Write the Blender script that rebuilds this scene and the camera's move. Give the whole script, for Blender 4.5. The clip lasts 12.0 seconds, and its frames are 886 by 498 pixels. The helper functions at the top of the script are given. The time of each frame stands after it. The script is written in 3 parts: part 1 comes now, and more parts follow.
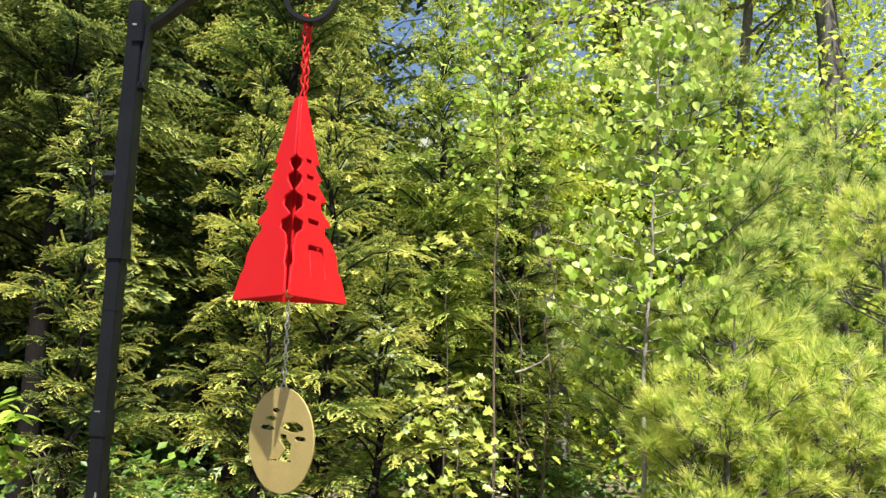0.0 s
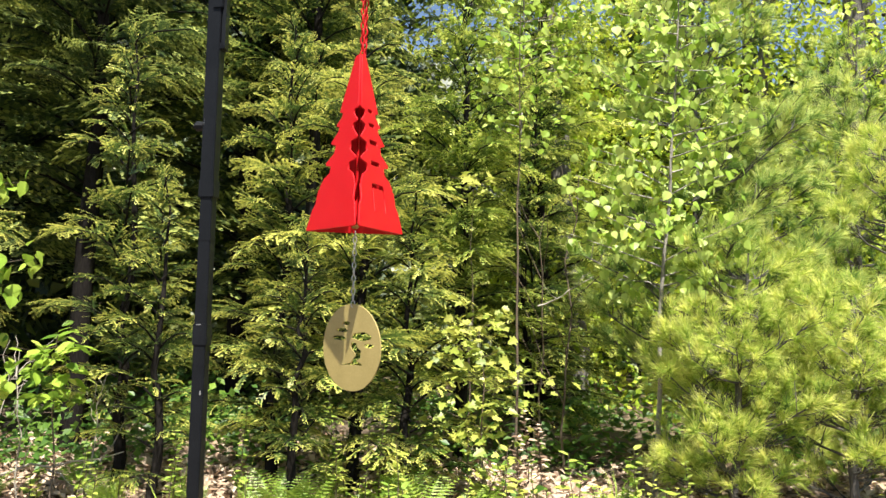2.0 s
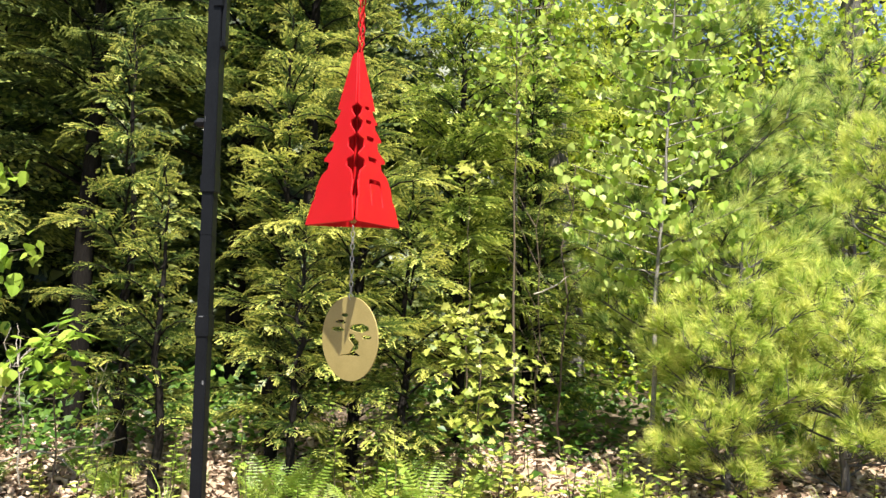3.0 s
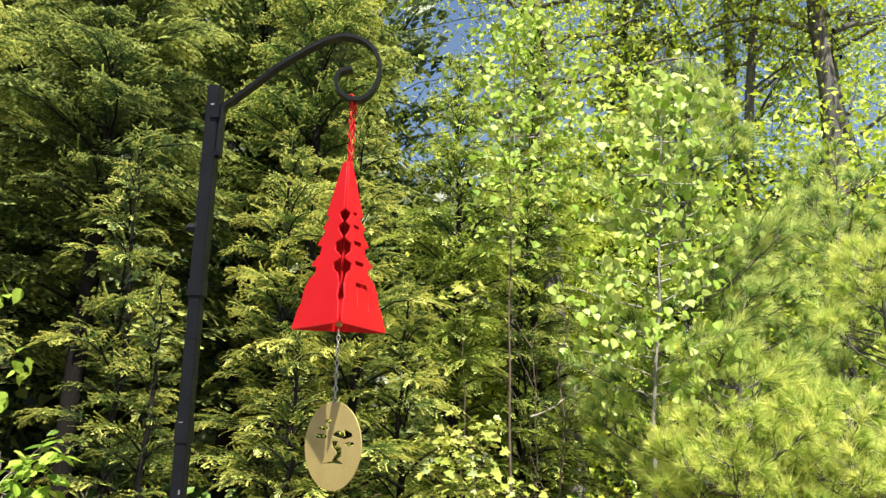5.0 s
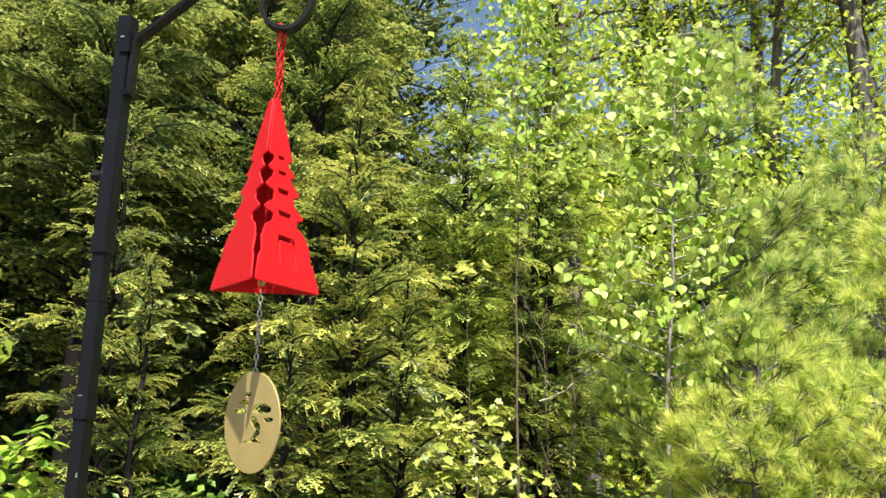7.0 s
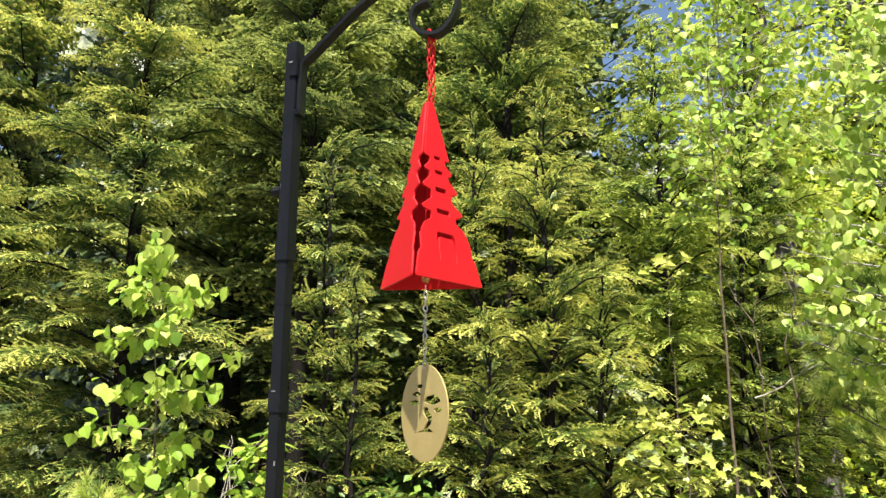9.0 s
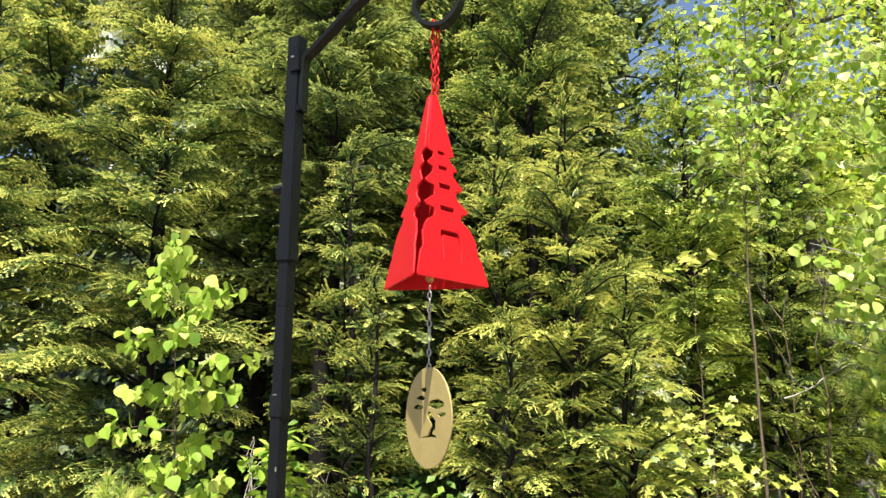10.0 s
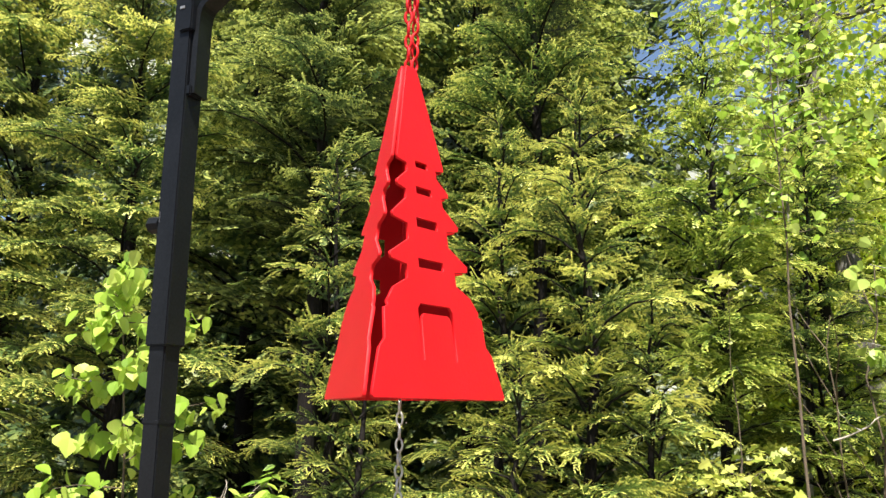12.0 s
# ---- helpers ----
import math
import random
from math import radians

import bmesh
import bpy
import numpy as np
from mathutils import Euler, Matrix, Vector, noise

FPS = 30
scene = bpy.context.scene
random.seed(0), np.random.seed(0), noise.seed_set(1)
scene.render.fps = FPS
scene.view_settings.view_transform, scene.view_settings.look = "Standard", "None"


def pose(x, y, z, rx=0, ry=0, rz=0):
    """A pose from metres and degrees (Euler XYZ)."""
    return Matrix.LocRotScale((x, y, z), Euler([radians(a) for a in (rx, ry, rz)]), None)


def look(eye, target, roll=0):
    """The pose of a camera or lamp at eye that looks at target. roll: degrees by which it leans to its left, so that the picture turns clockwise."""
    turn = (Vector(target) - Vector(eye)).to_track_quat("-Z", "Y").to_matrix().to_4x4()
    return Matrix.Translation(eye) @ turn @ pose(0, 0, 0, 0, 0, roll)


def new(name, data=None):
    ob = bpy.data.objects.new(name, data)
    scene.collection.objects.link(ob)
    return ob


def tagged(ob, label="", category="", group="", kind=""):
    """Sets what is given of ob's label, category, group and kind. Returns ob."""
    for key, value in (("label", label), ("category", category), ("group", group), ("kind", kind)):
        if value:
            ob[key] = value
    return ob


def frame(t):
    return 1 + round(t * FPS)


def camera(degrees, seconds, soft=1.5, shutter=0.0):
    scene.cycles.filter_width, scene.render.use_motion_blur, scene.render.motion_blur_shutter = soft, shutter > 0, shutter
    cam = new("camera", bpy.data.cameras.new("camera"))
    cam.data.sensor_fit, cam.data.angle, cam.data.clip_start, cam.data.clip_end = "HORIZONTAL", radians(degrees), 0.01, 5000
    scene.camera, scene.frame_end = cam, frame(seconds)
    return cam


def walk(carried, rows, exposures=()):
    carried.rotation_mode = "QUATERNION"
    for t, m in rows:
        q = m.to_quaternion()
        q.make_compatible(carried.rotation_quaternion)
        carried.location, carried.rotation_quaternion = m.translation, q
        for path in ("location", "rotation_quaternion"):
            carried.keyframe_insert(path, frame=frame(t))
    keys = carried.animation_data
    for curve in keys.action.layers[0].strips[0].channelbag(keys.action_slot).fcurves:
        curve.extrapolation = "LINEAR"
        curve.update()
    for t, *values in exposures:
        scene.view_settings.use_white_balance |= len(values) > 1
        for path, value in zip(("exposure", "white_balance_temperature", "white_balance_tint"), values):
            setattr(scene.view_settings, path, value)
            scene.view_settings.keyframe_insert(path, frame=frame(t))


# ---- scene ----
cam = camera(59.0, 12.0)
PATH = [
    (0, (0.455, -1.02, 1.385), (0.411, 0.959, 1.672), 1.8),
    (0.5, (0.461, -1.088, 1.366), (0.394, 0.891, 1.646), 1.5),
    (1, (0.438, -1.133, 1.353), (0.355, 0.849, 1.606), 1.5),
    (1.5, (0.421, -1.17, 1.353), (0.335, 0.819, 1.546), 1.5),
    (2, (0.419, -1.196, 1.353), (0.334, 0.797, 1.489), 1.5),
    (2.5, (0.42, -1.216, 1.362), (0.338, 0.78, 1.47), 1.5),
    (3, (0.424, -1.23, 1.363), (0.345, 0.765, 1.464), 1.5),
    (3.5, (0.419, -1.248, 1.364), (0.338, 0.737, 1.594), 1.5),
    (3.7, (0.415, -1.249, 1.365), (0.333, 0.718, 1.716), 1.5),
    (5.3, (0.47, -1.209, 1.321), (0.388, 0.744, 1.743), 1.6),
    (5.5, (0.492, -1.176, 1.32), (0.406, 0.778, 1.739), 1.6),
    (6, (0.525, -1.106, 1.311), (0.438, 0.851, 1.717), 1.4),
    (6.5, (0.549, -1.06, 1.308), (0.444, 0.897, 1.707), 1.5),
    (6.7, (0.554, -1.052, 1.309), (0.435, 0.905, 1.704), 1.6),
    (8.3, (0.61, -1.027, 1.285), (0.173, 0.882, 1.693), 0.1),
    (8.5, (0.613, -1.031, 1.284), (0.113, 0.863, 1.691), 0.2),
    (9, (0.629, -1.034, 1.287), (-0.029, 0.811, 1.684), 0.5),
    (9.5, (0.645, -1.017, 1.284), (-0.069, 0.808, 1.681), 0.5),
    (10, (0.645, -0.985, 1.294), (-0.078, 0.837, 1.689), 0.5),
    (10.5, (0.598, -0.894, 1.318), (-0.127, 0.929, 1.709), 0.5),
    (11, (0.533, -0.765, 1.363), (-0.192, 1.058, 1.751), 0.5),
    (11.5, (0.52, -0.696, 1.398), (-0.204, 1.127, 1.788), 0.5),
    (12, (0.492, -0.556, 1.452), (-0.234, 1.262, 1.858), 0.5),
]
walk(cam, [(t, look(eye, target, roll)) for t, eye, target, roll in PATH], [(0, 1.24), (6.7, 1.26), (8.5, 1.36), (12, 1.36)])

# ---- world, sun ----
SUN_AZ = radians(-74)          # compass of the sun in the plan
SUN_EL = radians(64)
world = bpy.data.worlds.new("sky")
scene.world = world
world.use_nodes = True
wn = world.node_tree
sky = wn.nodes.new("ShaderNodeTexSky")
sky.sky_type, sky.sun_disc = "NISHITA", False
sky.sun_elevation, sky.sun_rotation = SUN_EL, math.pi / 2 - SUN_AZ
wn.nodes["Background"].inputs["Strength"].default_value = 0.068
wn.links.new(sky.outputs[0], wn.nodes["Background"].inputs["Color"])
sun_data = bpy.data.lights.new("sun", "SUN")
sun_data.energy, sun_data.angle, sun_data.color = 5.3, radians(0.53), (1.0, 0.95, 0.86)
sun = new("sun", sun_data)
to_sun = Vector((math.cos(SUN_AZ) * math.cos(SUN_EL), math.sin(SUN_AZ) * math.cos(SUN_EL), math.sin(SUN_EL)))
sun.matrix_world = look(to_sun * 30, (0, 0, 0))


# ---- materials ----
def material(name):
    m = bpy.data.materials.new(name)
    m.use_nodes = True
    return m, m.node_tree.nodes, m.node_tree.links, m.node_tree.nodes["Principled BSDF"]


def ramp_node(nodes, stops):
    r = nodes.new("ShaderNodeValToRGB")
    while len(r.color_ramp.elements) < len(stops):
        r.color_ramp.elements.new(0.5)
    for e, (p, c) in zip(r.color_ramp.elements, stops):
        e.position, e.color = p, (*c, 1)
    return r


def leaf_material(name, old, mid, young, rough=0.45, through_light=0.3, spread=0.25, gloss=0.5):
    """Foliage: colour by growth and by shade put into the same value, with a random tone for each leaf, light passing
    through it.
    """
    m, n, l, p = material(name)
    age_and_shade = n.new("ShaderNodeAttribute")
    age_and_shade.attribute_name = "age_and_shade"
    geo = n.new("ShaderNodeNewGeometry")
    mul = n.new("ShaderNodeMath")
    mul.operation = "MULTIPLY_ADD"
    mul.inputs[1].default_value, mul.inputs[2].default_value = spread, -spread / 2
    l.new(geo.outputs["Random Per Island"], mul.inputs[0])
    add = n.new("ShaderNodeMath")
    add.operation = "ADD"
    l.new(age_and_shade.outputs["Fac"], add.inputs[0])
    l.new(mul.outputs[0], add.inputs[1])
    noise_tex = n.new("ShaderNodeTexNoise")
    noise_tex.inputs["Scale"].default_value = 3.0
    tc = n.new("ShaderNodeTexCoord")
    l.new(tc.outputs["Object"], noise_tex.inputs["Vector"])
    wide = n.new("ShaderNodeMath")
    wide.operation = "MULTIPLY_ADD"
    wide.inputs[1].default_value, wide.inputs[2].default_value = 0.3, -0.15
    l.new(noise_tex.outputs["Fac"], wide.inputs[0])
    add2 = n.new("ShaderNodeMath")
    add2.operation = "ADD"
    l.new(add.outputs[0], add2.inputs[0])
    l.new(wide.outputs[0], add2.inputs[1])
    r = ramp_node(n, [(0.0, old), (0.5, mid), (1.0, young)])
    l.new(add2.outputs[0], r.inputs[0])
    l.new(r.outputs[0], p.inputs["Base Color"])
    p.inputs["Roughness"].default_value = rough
    p.inputs["Specular IOR Level"].default_value = gloss
    tr = n.new("ShaderNodeBsdfTranslucent")
    l.new(r.outputs[0], tr.inputs["Color"])
    mix = n.new("ShaderNodeMixShader")
    mix.inputs[0].default_value = through_light
    l.new(p.outputs[0], mix.inputs[1])
    l.new(tr.outputs[0], mix.inputs[2])
    l.new(mix.outputs[0], n["Material Output"].inputs["Surface"])
    return m


def rough_material(name, dark, light, scale, rough=0.85, bump=0.4, stretch=(1, 1, 1), metal=0.0, fine=12.0, gloss=0.5):
    """A surface with a wide and a fine variation of colour, and relief."""
    m, n, l, p = material(name)
    tc = n.new("ShaderNodeTexCoord")
    mp = n.new("ShaderNodeMapping")
    mp.inputs["Scale"].default_value = stretch
    l.new(tc.outputs["Object"], mp.inputs["Vector"])
    big = n.new("ShaderNodeTexNoise")
    big.inputs["Scale"].default_value, big.inputs["Detail"].default_value = scale, 6
    small = n.new("ShaderNodeTexNoise")
    small.inputs["Scale"].default_value, small.inputs["Detail"].default_value = scale * fine, 5
    for t in (big, small):
        l.new(mp.outputs[0], t.inputs["Vector"])
    avg = n.new("ShaderNodeMix")
    avg.inputs[0].default_value = 0.5
    l.new(big.outputs["Fac"], avg.inputs[2])
    l.new(small.outputs["Fac"], avg.inputs[3])
    r = ramp_node(n, [(0.36, dark), (0.64, light)])
    l.new(avg.outputs[0], r.inputs[0])
    l.new(r.outputs[0], p.inputs["Base Color"])
    b = n.new("ShaderNodeBump")
    b.inputs["Strength"].default_value, b.inputs["Distance"].default_value = bump, 0.01
    l.new(small.outputs["Fac"], b.inputs["Height"])
    l.new(b.outputs[0], p.inputs["Normal"])
    p.inputs["Roughness"].default_value, p.inputs["Metallic"].default_value = rough, metal
    p.inputs["Specular IOR Level"].default_value = gloss
    return m


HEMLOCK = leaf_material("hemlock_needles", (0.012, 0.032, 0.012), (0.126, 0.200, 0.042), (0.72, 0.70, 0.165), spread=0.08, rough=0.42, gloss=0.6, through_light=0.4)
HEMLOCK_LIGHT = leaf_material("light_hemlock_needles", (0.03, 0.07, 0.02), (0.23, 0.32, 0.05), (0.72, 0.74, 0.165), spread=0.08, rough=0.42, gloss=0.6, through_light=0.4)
HEMLOCK_SHADED = leaf_material("shade_toned_conifer_needles", (0.012, 0.032, 0.014), (0.09, 0.14, 0.038), (0.50, 0.54, 0.14), spread=0.15, rough=0.42, gloss=0.6, through_light=0.4)
PINE_GREEN = leaf_material("deep_pine_needles", (0.05, 0.12, 0.03), (0.22, 0.36, 0.075), (0.70, 0.74, 0.22), spread=0.4, rough=0.5, gloss=0.4, through_light=0.4)
PINE = leaf_material("pine_needles", (0.14, 0.25, 0.05), (0.42, 0.54, 0.09), (0.80, 0.80, 0.24), spread=0.55, rough=0.6, gloss=0.25, through_light=0.45)
ASPEN = leaf_material("aspen_leaves", (0.11, 0.21, 0.02), (0.29, 0.44, 0.05), (0.53, 0.63, 0.17), rough=0.42, gloss=0.35, through_light=0.4, spread=0.5)
ASPEN_LIME = leaf_material("lime_aspen_leaves", (0.10, 0.20, 0.025), (0.30, 0.45, 0.05), (0.52, 0.62, 0.13), rough=0.48, gloss=0.25, through_light=0.4, spread=0.5)
YELLOW_LEAF = leaf_material("young_maple_leaves", (0.12, 0.19, 0.03), (0.31, 0.37, 0.055), (0.52, 0.51, 0.12), through_light=0.35, spread=0.4)
FAR_LEAF = leaf_material("spring_wood_leaves", (0.12, 0.22, 0.015), (0.34, 0.46, 0.035), (0.6, 0.62, 0.07), through_light=0.4, spread=0.6)
FERN = leaf_material("fern_fronds", (0.06, 0.14, 0.02), (0.24, 0.37, 0.05), (0.48, 0.54, 0.11), through_light=0.35, spread=0.25)
LITTER = leaf_material("dry_leaf_litter", (0.20, 0.125, 0.08), (0.47, 0.34, 0.24), (0.66, 0.53, 0.40), rough=0.7, through_light=0.1, spread=0.9)
HEMLOCK_BARK = rough_material("shade_dark_hemlock_bark", (0.007, 0.006, 0.005), (0.020, 0.017, 0.015), 9, stretch=(1, 1, 0.25), bump=0.8, gloss=0.1)
BARK = rough_material("grey_brown_bark", (0.028, 0.026, 0.023), (0.17, 0.155, 0.138), 7, stretch=(1, 1, 0.25), bump=0.8)
BIRCH_BARK = rough_material("pale_grey_bark", (0.12, 0.11, 0.09), (0.42, 0.39, 0.34), 14, stretch=(1, 1, 0.5), bump=0.4)
TWIG = rough_material("brown_twig", (0.06, 0.042, 0.028), (0.16, 0.12, 0.08), 20)
DEAD = rough_material("dead_grey_stick", (0.22, 0.19, 0.15), (0.5, 0.45, 0.38), 25)
SOIL = rough_material("leafy_soil", (0.06, 0.043, 0.028), (0.19, 0.138, 0.092), 2.2, bump=0.7, fine=14)
POST_PAINT = rough_material("black_powder_coat", (0.0045, 0.0052, 0.0064), (0.010, 0.0112, 0.0135), 14, rough=0.42, bump=0.03, fine=30, gloss=0.14)
RUBBED = rough_material("rubbed_bare_steel", (0.12, 0.12, 0.12), (0.4, 0.4, 0.4), 200, rough=0.5, metal=0.6, bump=0.1)
RED = rough_material("red_enamel", (0.50, 0.005, 0.008), (0.56, 0.007, 0.011), 18, rough=0.5, bump=0.05, fine=25, gloss=0.22)
GOLD = rough_material("brushed_gold_enamel", (0.36, 0.285, 0.10), (0.44, 0.345, 0.13), 30, rough=0.42, bump=0.05, metal=0.15)
STEEL = rough_material("dull_steel", (0.3, 0.3, 0.3), (0.55, 0.55, 0.54), 120, rough=0.35, metal=0.9, bump=0.1)
BRASS = rough_material("worn_brass", (0.3, 0.16, 0.05), (0.55, 0.36, 0.12), 90, rough=0.4, metal=0.8, bump=0.1)


# ---- mesh tools ----
def mesh_from(name, V, T, mat, age_and_shade=None, smooth=False):
    """A mesh of triangles or quads from arrays, with the value for growth and shade at each vertex."""
    V, T = np.asarray(V, np.float32), np.asarray(T, np.int32)
    me = bpy.data.meshes.new(name)
    k = T.shape[1]
    me.vertices.add(len(V))
    me.vertices.foreach_set("co", V.ravel())
    me.loops.add(T.size)
    me.loops.foreach_set("vertex_index", T.ravel())
    me.polygons.add(len(T))
    me.polygons.foreach_set("loop_start", np.arange(0, T.size, k, dtype=np.int32))
    me.polygons.foreach_set("use_smooth", np.full(len(T), smooth))
    if age_and_shade is not None:
        a = me.attributes.new("age_and_shade", "FLOAT", "POINT")
        a.data.foreach_set("value", np.asarray(age_and_shade, np.float32))
    me.update(calc_edges=True)
    me.materials.append(mat)
    return me


def stock(name, me, parent=None, label=""):
    ob = new(name, me)
    if parent:
        ob.parent = parent
    if label:
        ob["label"] = label
    return ob


def part(name, bm, mat, parent, label=""):
    me = bpy.data.meshes.new(name)
    bm.to_mesh(me)
    bm.free()
    me.materials.append(mat)
    return stock(name, me, parent, label)


def unit(a):
    return a / np.maximum(np.linalg.norm(a, axis=-1, keepdims=True), 1e-9)


class Heap:
    """Gathers many small pieces into one mesh."""

    def __init__(self):
        self.V, self.T, self.A, self.n = [], [], [], 0

    def add(self, V, T, A):
        self.V.append(V), self.T.append(T + self.n), self.A.append(A)
        self.n += len(V)

    def many(self, piece, places, X, Y, scale, tone):
        """Copies of a piece (vertices, triangles, growth and shade) at places, its x axis along X, its y axis near Y.
        """
        V, T, A = piece
        places, X, Y = np.atleast_2d(places), unit(np.atleast_2d(X)), np.atleast_2d(Y)
        Z = unit(np.cross(X, Y))
        Y = np.cross(Z, X)
        M = np.stack([X, Y, Z], 1) * np.asarray(scale, float).reshape(-1, 1, 1)
        out = np.einsum("vi,kij->kvj", V, M) + places[:, None, :]
        k = len(places)
        idx = T[None] + (np.arange(k) * len(V))[:, None, None]
        ages = A[None] + np.asarray(tone, float).reshape(-1, 1)
        self.add(out.reshape(-1, 3), idx.reshape(-1, T.shape[1]), ages.ravel())

    def tube(self, pts, radii, sides=5):
        pts, radii = np.asarray(pts, float), np.asarray(radii, float)
        tang = unit(np.gradient(pts, axis=0))
        ref = np.where(np.abs(tang[:, 2:3]) > 0.9, [[1.0, 0, 0]], [[0, 0, 1.0]])
        u = unit(np.cross(tang, ref))
        w = np.cross(tang, u)
        ang = np.arange(sides) * 2 * np.pi / sides
        ring = pts[:, None] + radii[:, None, None] * (np.cos(ang)[None, :, None] * u[:, None] + np.sin(ang)[None, :, None] * w[:, None])
        n = len(pts)
        q = []
        for i in range(n - 1):
            for j in range(sides):
                a, b = i * sides + j, i * sides + (j + 1) % sides
                q.append((a, b, b + sides, a + sides))
        self.add(ring.reshape(-1, 3), np.array(q), np.full(n * sides, 0.5))

    def mesh(self, name, mat, smooth=False):
        return mesh_from(name, np.concatenate(self.V), np.concatenate(self.T), mat, np.concatenate(self.A), smooth)


# ---- pieces of foliage ----
def frond_piece(rng, L=0.34, step=0.0125, needle=0.0125, width=0.0125, n=9):
    """A flat spray of a hemlock: a curved twig with side twigs, all set with short needles; the tips are young."""
    V, A = [], []
    twigs = [(0.0, 0.0, L, 0.0, 0)]
    for i in range(n):
        s = (i + 0.6) / n
        for side in (1, -1):
            ln = L * (0.40 * (1 - s) ** 0.7 * min(1, 0.45 + 2.2 * s)) * rng.uniform(0.75, 1.2)
            twigs.append((s * L + rng.uniform(-0.005, 0.005), 0.0, ln, side * rng.uniform(0.62, 0.9), 1))
    for x0, y0, ln, ang, level in twigs:
        k = max(2, int(ln / step))
        bend = rng.uniform(-0.45, 0.15) * (1 if ang > 0 else -1)
        tilt, young = (rng.uniform(-0.38, 0.22), rng.normal(0, 0.09)) if level else (0.0, 0.0)
        for j in range(k):
            f = (j + 0.5) / k
            a = ang + bend * f
            px, py = x0 + ln * f * math.cos(a), y0 + ln * f * math.sin(a)
            for side in (1, -1):
                b = a + side * rng.uniform(0.7, 1.1)
                nl = needle * rng.uniform(0.8, 1.25) * (1 - 0.35 * f)
                d = np.array((math.cos(b), math.sin(b)))
                e = np.array((math.cos(a), math.sin(a))) * width / 2
                for q in ((px - e[0], py - e[1]), (px + e[0], py + e[1]), (px + nl * d[0], py + nl * d[1])):
                    r2 = math.hypot(q[0], 1.3 * q[1]) / L
                    V.append((q[0], q[1], L * (0.26 * r2 - 0.34 * r2 ** 2) + tilt * ln * f + rng.uniform(-0.0006, 0.0006)))
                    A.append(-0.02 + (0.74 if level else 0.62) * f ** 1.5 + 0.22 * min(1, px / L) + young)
    return np.array(V), np.arange(len(V)).reshape(-1, 3), np.array(A) - 0.5


def tuft_piece(rng, n=66, length=0.086, shoot=0.055, width=0.0036):
    """A shoot of a white pine with its long soft needles."""
    V, A = [], []
    for i in range(n):
        s = rng.uniform(0, 1)
        base = np.array((s * shoot, 0, 0))
        a, spread = rng.uniform(0, 2 * math.pi), rng.uniform(0.30, 1.35) * (1 - 0.35 * s)
        d = np.array((math.cos(spread), math.sin(spread) * math.cos(a), math.sin(spread) * math.sin(a)))
        ln = length * rng.uniform(0.7, 1.15)
        side = unit(np.cross(d, rng.normal(size=3))) * width / 2
        tip = base + d * ln + np.array((0, 0, -0.012))
        V += [base - side, base + side, tip]
        A += [0.12 + 0.25 * s] * 2 + [0.56 + 0.3 * s]
    for k in range(3):                          # the pale candle at the tip
        d = np.array((1, 0.12 * math.cos(k * 2.1), 0.12 * math.sin(k * 2.1)))
        V += [(shoot, -0.003, 0.0), (shoot, 0.003, 0.002), tuple(np.array((shoot, 0, 0)) + d * 0.045)]
        A += [0.9, 0.9, 1.0]
    return np.array(V), np.arange(len(V)).reshape(-1, 3), np.array(A) - 0.5


def leaf_piece(outline, fold=0.18, curl=0.12):
    """A leaf with a midrib: outline is half of it, (along, out) from stalk to tip."""
    V, T = [], []
    for x, y in outline:
        V.append((x, 0, -curl * x * x))
    for s in (1, -1):
        for x, y in outline:
            V.append((x, s * y, fold * y - curl * x * x - 0.5 * curl * y * y))
    n = len(outline)
    for k, s in ((n, 1), (2 * n, -1)):
        for i in range(n - 1):
            a, b, c, d = i, i + 1, k + i + 1, k + i
            for tri in ((a, b, c), (a, c, d)):
                T.append(tri if s > 0 else tri[::-1])
    V = np.array(V, float)
    return V, np.array(T), np.zeros(len(V))


ROUND_LEAF = leaf_piece([(-0.04, 0.10), (0.08, 0.40), (0.32, 0.50), (0.62, 0.36), (0.86, 0.13), (1.0, 0.0)])
OVAL_LEAF = leaf_piece([(0.0, 0.02), (0.2, 0.2), (0.5, 0.27), (0.8, 0.14), (1.0, 0.0)])
LOBED_LEAF = leaf_piece([(0.0, 0.08), (0.05, 0.34), (0.28, 0.24), (0.42, 0.52), (0.56, 0.22), (0.8, 0.2), (1.0, 0.0)])
SIMPLE_LEAF = (np.array([(0, 0, 0), (0.5, 0.32, 0.06), (1, 0, -0.05), (0.5, -0.32, 0.06)], float), np.array([(0, 1, 2), (0, 2, 3)]), np.zeros(4))
LITTER_LEAF = (np.array([(0, 0, 0), (0.45, 0.3, 0.12), (1, 0.05, 0.0), (0.55, -0.3, 0.16)], float), np.array([(0, 1, 2), (0, 2, 3)]), np.zeros(4))


def ground_height(x, y):
    """The lawn's edge rises into a low bank under the trees."""
    x, y = np.asarray(x, float), np.asarray(y, float)
    t = np.clip((y - 0.4) / 2.4, 0, 1)
    rise = 0.42 * t * t * (3 - 2 * t)
    return rise + 0.035 * np.sin(1.7 * x + 0.6) * np.sin(1.3 * y) * t + 0.02 * np.sin(4.1 * x + 2.0 * y) * t + 0.012 * np.clip(y - 6, 0, 400)


def root_of(name, x, y, label, category, group=""):
    e = new(name)
    e.location = (x, y, float(ground_height(x, y)))
    return tagged(e, label, category, group)


